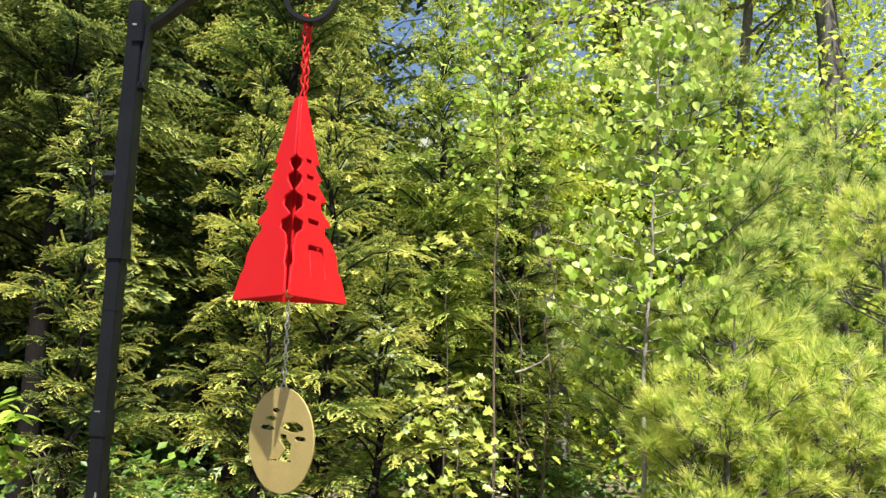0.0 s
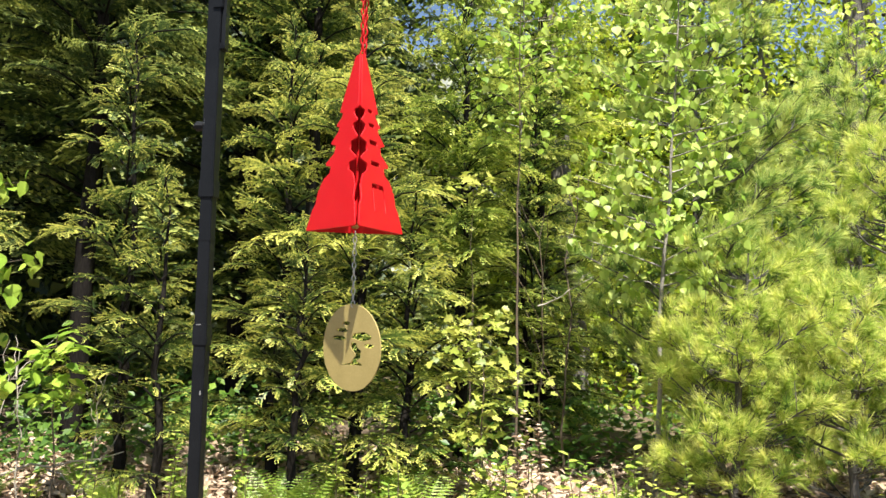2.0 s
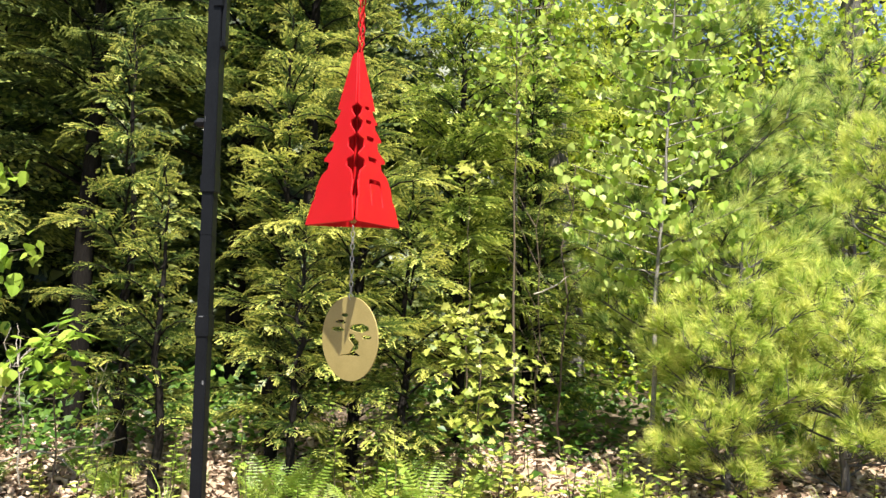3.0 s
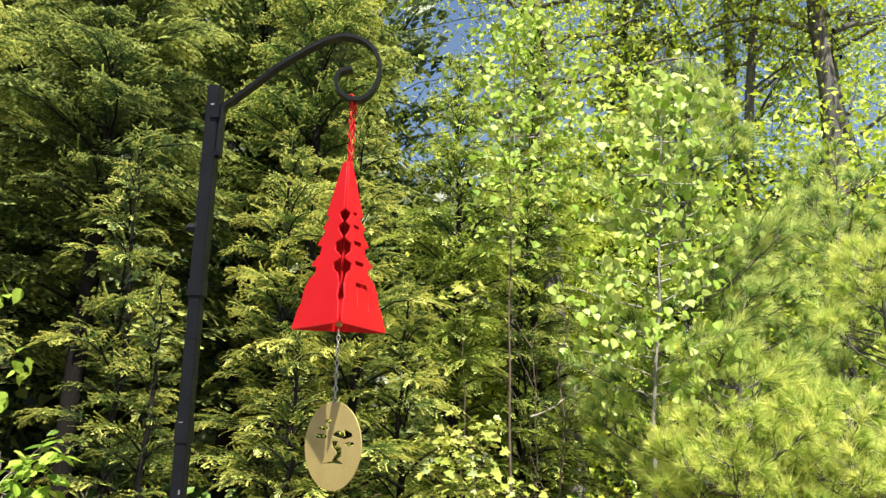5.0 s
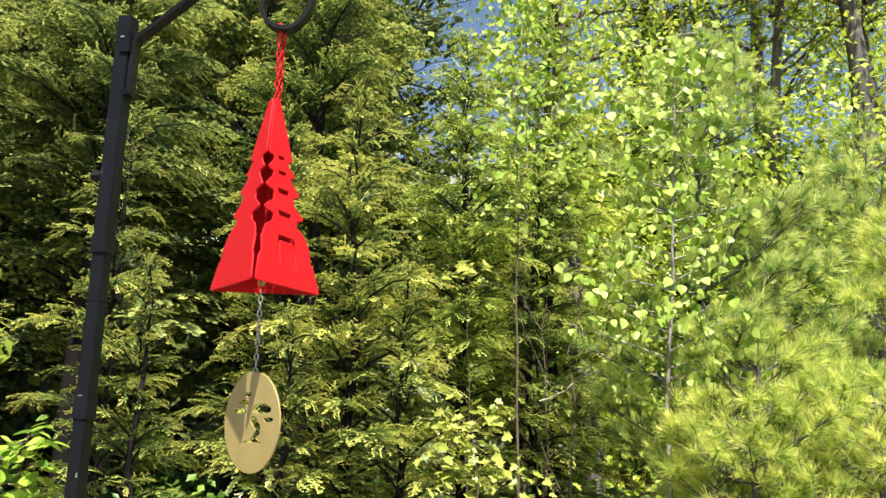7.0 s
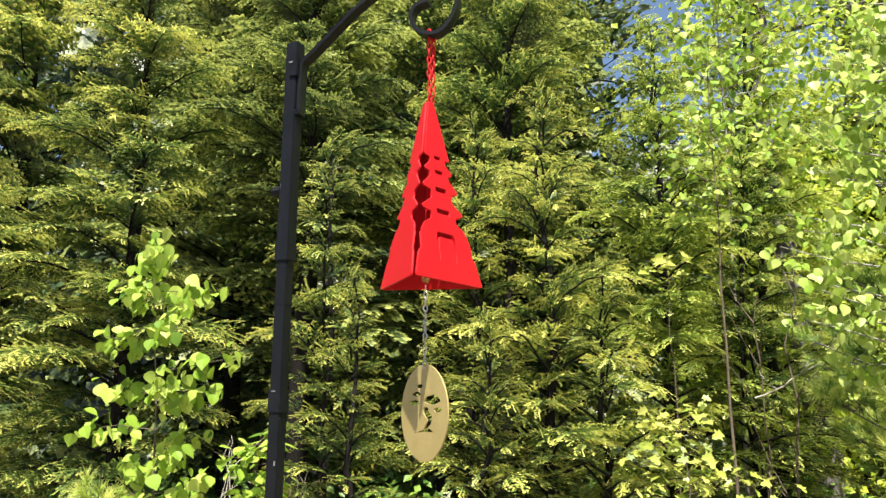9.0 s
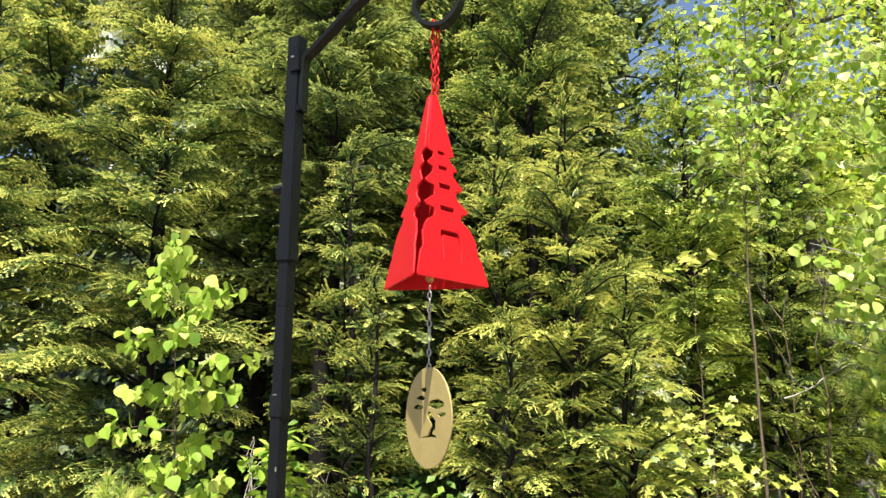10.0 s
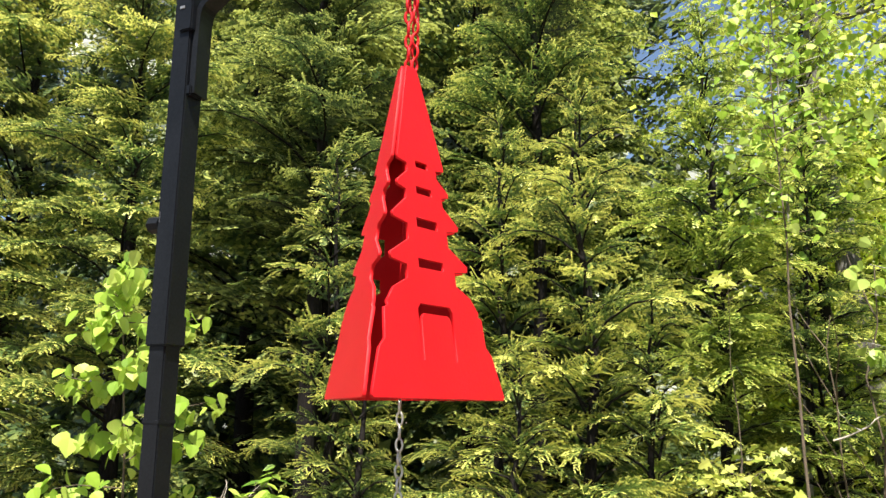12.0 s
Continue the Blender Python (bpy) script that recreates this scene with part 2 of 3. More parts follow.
# ---- ground ----
def build_ground():
    xs = np.concatenate([np.linspace(-400, -12, 14), np.linspace(-10, 10, 101), np.linspace(12, 400, 14)])
    ys = np.concatenate([np.linspace(-400, -12, 14), np.linspace(-10, 14, 121), np.linspace(17, 400, 14)])
    X, Y = np.meshgrid(xs, ys)
    Z = ground_height(X, Y)
    nx = len(xs)
    i, j = np.meshgrid(np.arange(nx - 1), np.arange(len(ys) - 1))
    a = (j * nx + i).ravel()
    me = mesh_from("ground", np.stack([X, Y, Z], -1).reshape(-1, 3), np.stack([a, a + 1, a + nx + 1, a + nx], 1), SOIL, smooth=True)
    tagged(new("ground", me), "brown leaf-strewn soil rising into a low bank", "ground", kind="structure")


build_ground()


# ---- trees ----
def wander(rng, start, end, n, amount):
    pts = np.linspace(start, end, n)
    w = np.cumsum(rng.normal(0, amount, (n, 3)), axis=0)
    w -= np.linspace(0, 1, n)[:, None] * w[-1]
    return pts + w


def hemlock(x, y, height, radius, seed, mat=None, dense=1.0, low=0.03, name="hemlock_tree", label="", group="hemlocks at the wood's edge", front=0.0, lean=0.0, grain="fine", young=0.0):
    """A conifer: limbs that rise and arch over round a tapered trunk, each a flat bough of paired sprays."""
    rng = np.random.default_rng(seed)
    root = root_of(name, x, y, label or "dense green hemlock with yellow-green drooping sprays", "tree", group)
    wood, crown = Heap(), Heap()
    trunk = wander(rng, (0, 0, -0.05), (lean, 0, height), 12, 0.02)
    wood.tube(trunk, np.linspace(0.012 + 0.0095 * height, 0.003, 12), 8)
    look_of = {"fine": {"step": 0.0100, "needle": 0.0110, "width": 0.0118}, "mid": {"step": 0.0140, "needle": 0.0135, "width": 0.0165}, "coarse": {"step": 0.026, "needle": 0.021, "width": 0.028}}[grain]
    gap, most, least = {"fine": (0.040, 0.30, 0.07), "mid": (0.052, 0.36, 0.09), "coarse": (0.095, 0.62, 0.16)}[grain]
    long = [frond_piece(rng, L=0.34, n=8, **look_of) for _ in range(4)]
    short = [frond_piece(rng, L=0.17, n=5, **look_of) for _ in range(4)]
    P, X, Y, S, tone, kind = [], [], [], [], [], []
    n_limb = int((14 + (20 if grain != "coarse" else 13) * height * (1 - low)) * dense)
    for i in range(n_limb):
        f = low + (0.985 - low) * ((i + rng.uniform(0, 1)) / n_limb) ** 0.92
        az = i * 2.39996 + rng.uniform(-0.5, 0.5)
        if front and rng.uniform() < front and math.sin(az) > 0.25:
            az = -az
        reach = radius * (1 - f) ** 0.75 * min(1.0, 0.72 + 1.4 * f) * rng.uniform(0.5, 1.2) + 0.06
        out = np.array((math.cos(az), math.sin(az), 0))
        side = np.array((-out[1], out[0], 0))
        sway = rng.normal(0, 0.16)
        slope = ((0.80 if grain == "fine" else 0.55) + 0.75 * f) * rng.uniform(0.6, 1.3)
        slope *= min(1.0, 0.35 + 2.2 * f)
        fall = slope * 0.62 + 0.14
        base = np.array((lean * f, 0, f * height))

        def along(s):
            return base + out * reach * s + side * reach * sway * s * s + np.array((0, 0, reach * (slope * s - fall * s * s)))

        limb = np.array([along(s) for s in (0, 0.25, 0.5, 0.75, 1.0)])
        wood.tube(limb, np.linspace(0.004 + 0.007 * reach, 0.0012, 5), 4)
        roll = rng.normal(0, 0.22)
        limb_tone = rng.normal(0.0, 0.09)
        n = max(2, int(reach * 0.85 / gap))
        for j in range(n + 1):
            s = 0.14 + 0.86 * (j + rng.uniform(-0.25, 0.25)) / n
            s = min(1.0, max(0.1, s))
            tang = unit(along(s + 0.02) - along(s - 0.02))
            up = unit(np.cross(tang, side) * -1.0 + side * roll + np.array((0.08, -0.42, 0.22)))
            up = up if up[2] > 0 else -up
            for hand in ((1, -1) if j < n else (0,)):
                a = rng.uniform(0.62, 1.0) * hand
                ln = min(most, max(least, (0.50 * reach * (1.02 - s) ** 0.8 + 0.055) * rng.uniform(0.7, 1.25)))
                d = tang * math.cos(a) + side * math.sin(a) + np.array((0, 0, rng.normal(-0.06, 0.12)))
                P.append(along(s))
                X.append(d)
                Y.append(np.cross(up + rng.normal(0, 0.14, 3), d))
                big = ln > (0.21 if grain != "coarse" else 0.34)
                S.append(ln / (0.34 if big else 0.17))
                kind.append(rng.integers(4) + (4 if big else 0))
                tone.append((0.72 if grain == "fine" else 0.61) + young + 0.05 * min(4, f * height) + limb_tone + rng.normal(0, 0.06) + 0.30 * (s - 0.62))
    P, X, Y, S, tone, kind = map(np.array, (P, X, Y, S, tone, kind))
    for k, piece in enumerate(short + long):
        w = kind == k
        if w.any():
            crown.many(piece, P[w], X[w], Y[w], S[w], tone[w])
    # the leader and its young side shoots
    top = np.array([trunk[-1]] * 5) - np.array([(0, 0, 0.05 * i) for i in range(5)])
    d = np.array([(0.35 * math.cos(2.4 * i), 0.35 * math.sin(2.4 * i), 1.0 - 0.1 * i) for i in range(5)])
    crown.many(short[0], top, d, np.cross(d, np.roll(d, 1, 1)), [0.8] * 5, [0.72] * 5)
    stock("trunk", wood.mesh("trunk", HEMLOCK_BARK, True), root)
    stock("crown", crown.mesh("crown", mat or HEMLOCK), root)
    return root


def pine(x, y, height, radius, seed, tufts=700, lean=(0, 0), low=0.12, label="", size=1.0, name="white_pine", mat=None):
    """A young white pine: whorls of limbs that rise, each ending in soft tufts of long needles."""
    rng = np.random.default_rng(seed)
    root = root_of(name, x, y, label or "young bright green white pine with long soft needles", "tree", "young white pines")
    wood, crown = Heap(), Heap()
    trunk = wander(rng, (0, 0, -0.05), (lean[0], lean[1], height), 10, 0.012)
    wood.tube(trunk, np.linspace(0.012 + 0.011 * height, 0.004, 10), 7)
    pieces = [tuft_piece(rng) for _ in range(6)]
    P, X, S, tone = [], [], [], []
    limbs = []
    z = low * height
    while z < height * 0.97:
        f = z / height
        for k in range(rng.integers(4, 7)):
            az = rng.uniform(0, 2 * math.pi)
            reach = radius * (1 - f) ** 0.65 * rng.uniform(0.65, 1.1) * min(1, 0.55 + 1.5 * f) + 0.06
            out = np.array((math.cos(az), math.sin(az), 0))
            base = np.array((lean[0] * f, lean[1] * f, z + rng.uniform(-0.03, 0.03)))
            tip = base + out * reach + np.array((0, 0, reach * rng.uniform(0.25, 0.65)))
            mid = (base + tip) / 2 - np.array((0, 0, 0.08 * reach))
            limbs.append((base, mid, tip, reach))
            wood.tube([base, mid, tip], [0.004 + 0.007 * reach, 0.003 + 0.004 * reach, 0.002], 5)
        z += rng.uniform(0.08, 0.16) * (0.6 + 0.25 * height)
    total = sum(l[3] for l in limbs)
    for base, mid, tip, reach in limbs:
        n = max(3, int(tufts * reach / total))
        for j in range(n):
            s = 1.0 if j == 0 else rng.uniform(0.25, 1)
            p = (base * (1 - s) ** 2 + 2 * mid * s * (1 - s) + tip * s * s)
            d = unit(tip - mid) + np.array((rng.normal(0, 0.75), rng.normal(0, 0.75), rng.uniform(-0.1, 0.8)))
            if j:
                q = p + unit(d) * rng.uniform(0.03, 0.16)
                wood.tube([p, (p + q) / 2 + rng.normal(0, 0.006, 3), q], [0.003, 0.0025, 0.002], 3)
                p = q
            P.append(p), X.append(d), S.append(size * rng.uniform(0.75, 1.2)), tone.append(0.64 + rng.normal(0, 0.14) + 0.34 * (s - 0.6))
    P.append(trunk[-1]), X.append((0, 0, 1)), S.append(1.1 * size), tone.append(0.6)
    P, X, S, tone = map(np.array, (P, X, S, tone))
    kind = rng.integers(0, 6, len(P))
    Y = np.cross(X, rng.normal(size=(len(P), 3)))
    for k in range(6):
        w = kind == k
        crown.many(pieces[k], P[w], X[w], Y[w], S[w], tone[w])
    stock("trunk", wood.mesh("trunk", BARK, True), root)
    stock("crown", crown.mesh("crown", mat or PINE), root)
    return root


def sapling(x, y, height, radius, seed, leaves=900, leaf=0.05, shape=None, mat=None, bark=None, low=0.3, lean=(0, 0), stem=0.012,
            name="aspen_sapling", label="", category="sapling", hang=0.6, twigs=26, tone=0.5, group="", clump=0.09, rise=0.5, taper=0.85):
    """A broad-leaved sapling or shrub: a thin stem, rising twigs and loose leaves that hang from them."""
    rng = np.random.default_rng(seed)
    root = root_of(name, x, y, label, category, group)
    wood, crown = Heap(), Heap()
    trunk = wander(rng, (0, 0, -0.05), (lean[0], lean[1], height), 10, 0.012)
    wood.tube(trunk, np.linspace(stem, stem * 0.2, 10), 7)
    P, X, S = [], [], []
    per = max(2, leaves // twigs)
    twig_meshes = []
    for i in range(twigs):
        f = low + (1 - low) * (i + rng.uniform(0, 1)) / twigs
        q = min(8.99, f * 9)
        base = trunk[int(q)] + (trunk[int(q) + 1] - trunk[int(q)]) * (q - int(q))
        az = i * 2.39996 + rng.uniform(-0.6, 0.6)
        bell = max(0.25, math.sin(math.pi * min(1, (f - low) / (1 - low) * taper + 0.12))) ** 0.6
        reach = radius * bell * rng.uniform(0.45, 1.1)
        tip = base + np.array((math.cos(az) * reach, math.sin(az) * reach, reach * rng.uniform(0.0, rise)))
        mid = (base + tip) / 2 + rng.normal(0, 0.03 * radius + 0.005, 3)
        twig = Heap()
        twig.tube([base, mid, tip], [stem * 0.3, stem * 0.2, stem * 0.1], 4)
        twig_meshes.append(twig.mesh("twig", bark or BIRCH_BARK, True))
        for j in range(per):
            s = rng.uniform(0.25, 1.05)
            p = base * (1 - s) ** 2 + 2 * mid * s * (1 - s) + tip * s * s + rng.normal(0, clump * 0.6, 3)
            a = rng.uniform(0, 2 * math.pi)
            P.append(p)
            X.append((math.cos(a), math.sin(a), -hang * rng.uniform(0.2, 2.2)))
            S.append(leaf * rng.uniform(0.65, 1.2))
    P, X, S = map(np.array, (P, X, S))
    Y = np.cross(np.stack([rng.normal(0, 0.6, len(P)), rng.normal(-0.35, 0.6, len(P)), np.ones(len(P))], 1), X)
    crown.many(shape or ROUND_LEAF, P, X, Y, S, tone + rng.normal(0, 0.19, len(P)))
    trunk_part = stock("trunk", wood.mesh("trunk", bark or BIRCH_BARK, True), root)
    for me in twig_meshes:
        stock("twig", me, trunk_part)
    stock("crown", crown.mesh("crown", mat or ASPEN), root)
    return root


def wood_tree(x, y, height, radius, seed, leaves=9000, leaf=0.062, low=0.35, stem=0.1, mat=None, lean=(0, 0), label="", tone=0.66):
    """A tall spring tree of the wood behind: trunk, limbs, twigs and loose clusters of young leaves, with gaps of sky."""
    rng = np.random.default_rng(seed)
    root = root_of("forest_tree", x, y, label or "tall grey-barked forest tree with fresh spring leaves", "tree", "tall trees of the wood")
    wood, crown = Heap(), Heap()
    trunk = wander(rng, (0, 0, -0.1), (lean[0], lean[1], height), 14, 0.05)
    wood.tube(trunk, np.linspace(stem, stem * 0.2, 14), 10)
    ends = []
    n = int(10 + height * 1.6)
    for i in range(n):
        f = low + (0.98 - low) * (i + rng.uniform(0, 1)) / n
        q = min(12.99, f * 13)
        base = trunk[int(q)] + (trunk[int(q) + 1] - trunk[int(q)]) * (q - int(q))
        az = i * 2.39996 + rng.uniform(-0.5, 0.5)
        reach = radius * rng.uniform(0.4, 1.1) * (1.05 - 0.5 * f)
        tip = base + np.array((math.cos(az) * reach, math.sin(az) * reach, reach * rng.uniform(0.1, 0.9)))
        limb = wander(rng, base, tip, 6, 0.05 * reach)
        wood.tube(limb, np.linspace(stem * 0.28, stem * 0.05, 6), 5)
        for j in range(7):
            k = rng.integers(2, 6)
            e = limb[k] + rng.normal(0, 0.28 * reach, 3)
            wood.tube([limb[k], (limb[k] + e) / 2 + rng.normal(0, 0.03, 3), e], [stem * 0.08, stem * 0.05, 0.004], 3)
            ends.append((limb[k], e))
    pick = rng.integers(0, len(ends), leaves)
    a, b = np.array([e[0] for e in ends]), np.array([e[1] for e in ends])
    s = rng.uniform(0.3, 1.1, (leaves, 1))
    P = a[pick] * (1 - s) + b[pick] * s + rng.normal(0, 0.2, (leaves, 3))
    X = rng.normal(size=(leaves, 3)) * (1, 1, 0.6) - (0, 0, 0.3)
    Y = np.cross(np.stack([rng.normal(0, 0.7, leaves), rng.normal(-0.3, 0.7, leaves), np.ones(leaves)], 1), X)
    crown.many(SIMPLE_LEAF, P, X, Y, leaf * rng.uniform(0.6, 1.2, leaves), tone + rng.normal(0, 0.14, leaves))
    stock("trunk", wood.mesh("trunk", BARK, True), root)
    stock("crown", crown.mesh("crown", mat or FAR_LEAF), root)
    return root


# hemlocks at the edge of the wood
SMALL = "small pointed hemlock with yellow-green tips"
SHADE = "tall dark hemlock in the shade of the wood"
LIGHT = "light green hemlock with fine upright sprays"
hemlock(-0.16, 2.66, 2.50, 0.62, 11, front=0.4, low=0.05, dense=0.9, young=0.06)
hemlock(-0.55, 2.78, 2.38, 0.55, 15, front=0.4, low=0.05, dense=0.85, young=0.05)
hemlock(-1.30, 2.55, 2.24, 0.46, 12, front=0.3, low=0.12, dense=0.75, label=SMALL)
hemlock(-1.02, 2.32, 1.52, 0.30, 13, front=0.3, low=0.03, dense=0.75, label=SMALL)
hemlock(0.12, 2.62, 1.54, 0.42, 14, front=0.4, low=0.06, dense=0.9, young=0.06, label=SMALL)
hemlock(-0.36, 2.36, 1.30, 0.32, 28, front=0.3, low=0.12, dense=0.8, label=SMALL)
hemlock(-0.70, 3.95, 5.2, 1.05, 23, front=0.7, low=0.34, grain="mid", dense=0.75, young=-0.04)
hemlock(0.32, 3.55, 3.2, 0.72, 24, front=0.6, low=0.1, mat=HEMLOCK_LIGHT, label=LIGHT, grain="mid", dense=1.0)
hemlock(0.80, 4.10, 2.6, 0.75, 29, front=0.6, low=0.05, label=SMALL, grain="mid")
hemlock(-2.95, 2.95, 5.0, 1.10, 16, front=0.7, low=0.05, grain="mid", dense=0.75)
hemlock(-3.9, 2.4, 3.6, 0.95, 17, front=0.6, low=0.05, grain="mid")
hemlock(-1.95, 3.5, 5.6, 1.05, 26, front=0.7, low=0.36, mat=HEMLOCK_SHADED, label=SHADE, grain="mid", dense=0.9)
hemlock(-2.15, 3.9, 7.0, 1.10, 25, front=0.7, low=0.20, mat=HEMLOCK_SHADED, label=SHADE, grain="coarse")
hemlock(-1.35, 4.7, 7.5, 1.3, 18, front=0.7, low=0.10, mat=HEMLOCK_SHADED, label=SHADE, grain="coarse")
hemlock(-0.95, 5.3, 8.0, 1.4, 19, front=0.7, mat=HEMLOCK_SHADED, label=SHADE, grain="coarse")
hemlock(-3.8, 5.4, 8.5, 1.6, 20, front=0.7, mat=HEMLOCK_SHADED, label=SHADE, grain="coarse")
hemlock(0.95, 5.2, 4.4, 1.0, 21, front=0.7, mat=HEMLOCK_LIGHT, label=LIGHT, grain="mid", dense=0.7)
hemlock(-5.4, 4.2, 7.0, 1.6, 22, front=0.7, grain="coarse")
# white pines
pine(1.66, 2.62, 1.22, 0.47, 31, tufts=600, lean=(0.06, -0.02), low=0.05, size=0.95)
pine(1.68, 3.42, 2.90, 0.95, 32, tufts=1150, mat=PINE_GREEN, label="deep green white pine with long soft needles")
pine(2.20, 2.60, 0.98, 0.58, 33, tufts=720, low=0.05, size=0.95)
pine(2.75, 3.25, 1.9, 0.8, 36, tufts=700, low=0.08)
pine(3.1, 4.4, 2.9, 1.1, 34, tufts=950, mat=PINE_GREEN, label="deep green white pine with long soft needles")
pine(-1.84, 1.6, 0.74, 0.07, 35, tufts=10, low=0.6, size=0.75, label="small white pine seedling with long soft needles")
# saplings
sapling(1.34, 2.80, 2.75, 0.62, 41, leaves=1350, leaf=0.046, low=0.36, stem=0.015, lean=(0.08, -0.05), twigs=44, tone=0.72, hang=1.2,
        label="slender aspen sapling with round bright green leaves", clump=0.08)
sapling(0.64, 3.12, 2.75, 0.36, 42, leaves=170, leaf=0.045, low=0.66, stem=0.009, twigs=18, tone=0.6, bark=TWIG,
        label="slender dark-stemmed sapling with pale fluttering leaves", clump=0.11)
sapling(-1.47, 1.58, 1.72, 0.29, 43, leaves=560, leaf=0.054, taper=0.5, low=0.36, stem=0.008, twigs=20, tone=0.60, clump=0.045, mat=ASPEN_LIME, hang=1.3, bark=TWIG,
        label="young aspen sapling with bright heart-shaped leaves", lean=(-0.10, 0.0))
sapling(0.44, 2.45, 0.86, 0.30, 44, leaves=290, leaf=0.050, shape=LOBED_LEAF, mat=YELLOW_LEAF, low=0.3, stem=0.006, twigs=18, tone=0.6,
        name="maple_shrub", label="yellow-green young maple shrub over dry leaves", category="shrub", hang=0.25, bark=TWIG)
sapling(0.40, 2.95, 1.62, 0.20, 46, leaves=30, leaf=0.066, shape=LOBED_LEAF, mat=YELLOW_LEAF, low=0.93, stem=0.005, twigs=7, tone=0.8,
        name="maple_seedling", label="thin seedling with a few bright yellow-green leaves", hang=0.05, bark=TWIG, clump=0.03)
sapling(-1.45, 2.26, 0.82, 0.27, 45, leaves=120, leaf=0.080, shape=OVAL_LEAF, low=0.58, stem=0.006, twigs=15, tone=0.48, mat=ASPEN_LIME, taper=0.5, clump=0.03, rise=0.3,
        name="viburnum_shrub", label="low green shrub with pointed oval leaves", category="shrub", hang=0.35, bark=TWIG)
sapling(0.72, 4.55, 4.1, 0.75, 48, leaves=1100, leaf=0.054, low=0.55, stem=0.016, twigs=46, tone=0.66, hang=1.0, mat=ASPEN_LIME,
        label="taller aspen sapling with lime green leaves behind", clump=0.10)
# the wood behind
wood_tree(1.35, 6.0, 8.5, 2.0, 51, stem=0.12, low=0.5, lean=(-0.5, 0.2))
wood_tree(4.27, 7.0, 10.0, 2.4, 52, stem=0.155, low=0.5)
wood_tree(3.3, 7.7, 10.0, 2.4, 53, stem=0.085, low=0.45, lean=(0.5, 0))
hemlock(2.5, 8.8, 9.0, 1.3, 27, front=0.5, low=0.3, mat=HEMLOCK_SHADED, label=SHADE, grain="coarse")
wood_tree(-1.4, 8.6, 8.0, 2.4, 54, stem=0.12)
wood_tree(5.2, 8.2, 10.5, 2.8, 55, stem=0.10, low=0.4, lean=(-0.6, 0))
wood_tree(4.4, 10.5, 12.0, 3.0, 56, stem=0.15)


# ---- far woods ----
def far_woods():
    """The depth of the wood: conifer boughs behind the hemlocks, coloured dark for deep shade, and a loose screen of
    young leaves with sky between.
    """
    rng = np.random.default_rng(70)
    boughs = Heap()
    pieces = [frond_piece(rng, step=0.030, needle=0.026, width=0.034, n=6) for _ in range(3)]
    for piece in pieces:
        n = 700
        P = np.stack([rng.uniform(-11, -0.6, n), rng.uniform(6.6, 9.5, n), 0.2 + 8.0 * rng.uniform(0, 1, n) ** 1.4], 1)
        d = np.stack([rng.normal(0, 0.8, n), -np.ones(n) * 0.5, rng.uniform(-0.5, 0.3, n)], 1)
        face = np.stack([rng.normal(0, 0.4, n), -np.ones(n), rng.uniform(0.2, 0.9, n)], 1)
        boughs.many(piece, P, d, np.cross(face, d), rng.uniform(2.8, 4.6, n), 0.44 + rng.normal(0, 0.12, n))
    for piece in pieces:
        n = 420
        P = np.stack([rng.uniform(-0.6, 12, n), rng.uniform(9.6, 12.5, n), 0.2 + 4.6 * rng.uniform(0, 1, n)], 1)
        d = np.stack([rng.normal(0, 0.8, n), -np.ones(n) * 0.5, rng.uniform(-0.5, 0.3, n)], 1)
        face = np.stack([rng.normal(0, 0.4, n), -np.ones(n), rng.uniform(0.2, 0.9, n)], 1)
        boughs.many(piece, P, d, np.cross(face, d), rng.uniform(3.4, 5.2, n), 0.44 + rng.normal(0, 0.12, n))
    n = 9000
    P = np.stack([rng.uniform(-16, 16, n), rng.uniform(12.6, 16, n), rng.uniform(0.0, 5.4, n)], 1)
    P[:, 2] += np.where(P[:, 0] < -1.5, 1.6 * P[:, 2], 0.0)
    X = rng.normal(size=(n, 3)) * (1, 0.4, 0.6)
    Y = np.cross(np.stack([rng.normal(0, 0.5, n), -np.ones(n), rng.uniform(0, 0.8, n)], 1), X)
    boughs.many(SIMPLE_LEAF, P, X, Y, rng.uniform(0.5, 1.0, n), 0.40 + rng.normal(0, 0.15, n))
    tagged(new("far_conifers", boughs.mesh("far_conifers", HEMLOCK_SHADED)), "deep shaded conifer boughs of the wood behind", "woods", kind="stuff")
    leaves = Heap()
    n = 62000
    centre = np.stack([rng.uniform(-6, 17, 700), rng.uniform(8.5, 17, 700), 10.0 * rng.uniform(0, 1, 700)], 1)
    open_sky = (np.abs(centre[:, 0] + 0.2) < 1.0) & (centre[:, 2] > 4.4)
    centre[open_sky, 2] *= 0.4
    pick = rng.integers(0, 700, n)
    P = centre[pick] + rng.normal(0, 1, (n, 3)) * (0.6, 0.6, 0.42)
    P[:, 2] = np.maximum(P[:, 2], 0.1) + ground_height(P[:, 0], P[:, 1])
    X = rng.normal(size=(n, 3))
    Y = np.cross(np.stack([rng.normal(0, 0.6, n), rng.normal(-0.6, 0.6, n), np.ones(n)], 1), X)
    leaves.many(SIMPLE_LEAF, P, X, Y, rng.uniform(0.07, 0.17, n), 0.6 + rng.normal(0, 0.15, n))
    n = 52000
    centre = np.stack([rng.uniform(0.6, 9.5, 420), rng.uniform(5.6, 9.2, 420), rng.uniform(0.2, 3.9, 420)], 1)
    pick = rng.integers(0, 420, n)
    P = centre[pick] + rng.normal(0, 1, (n, 3)) * (0.45, 0.4, 0.32)
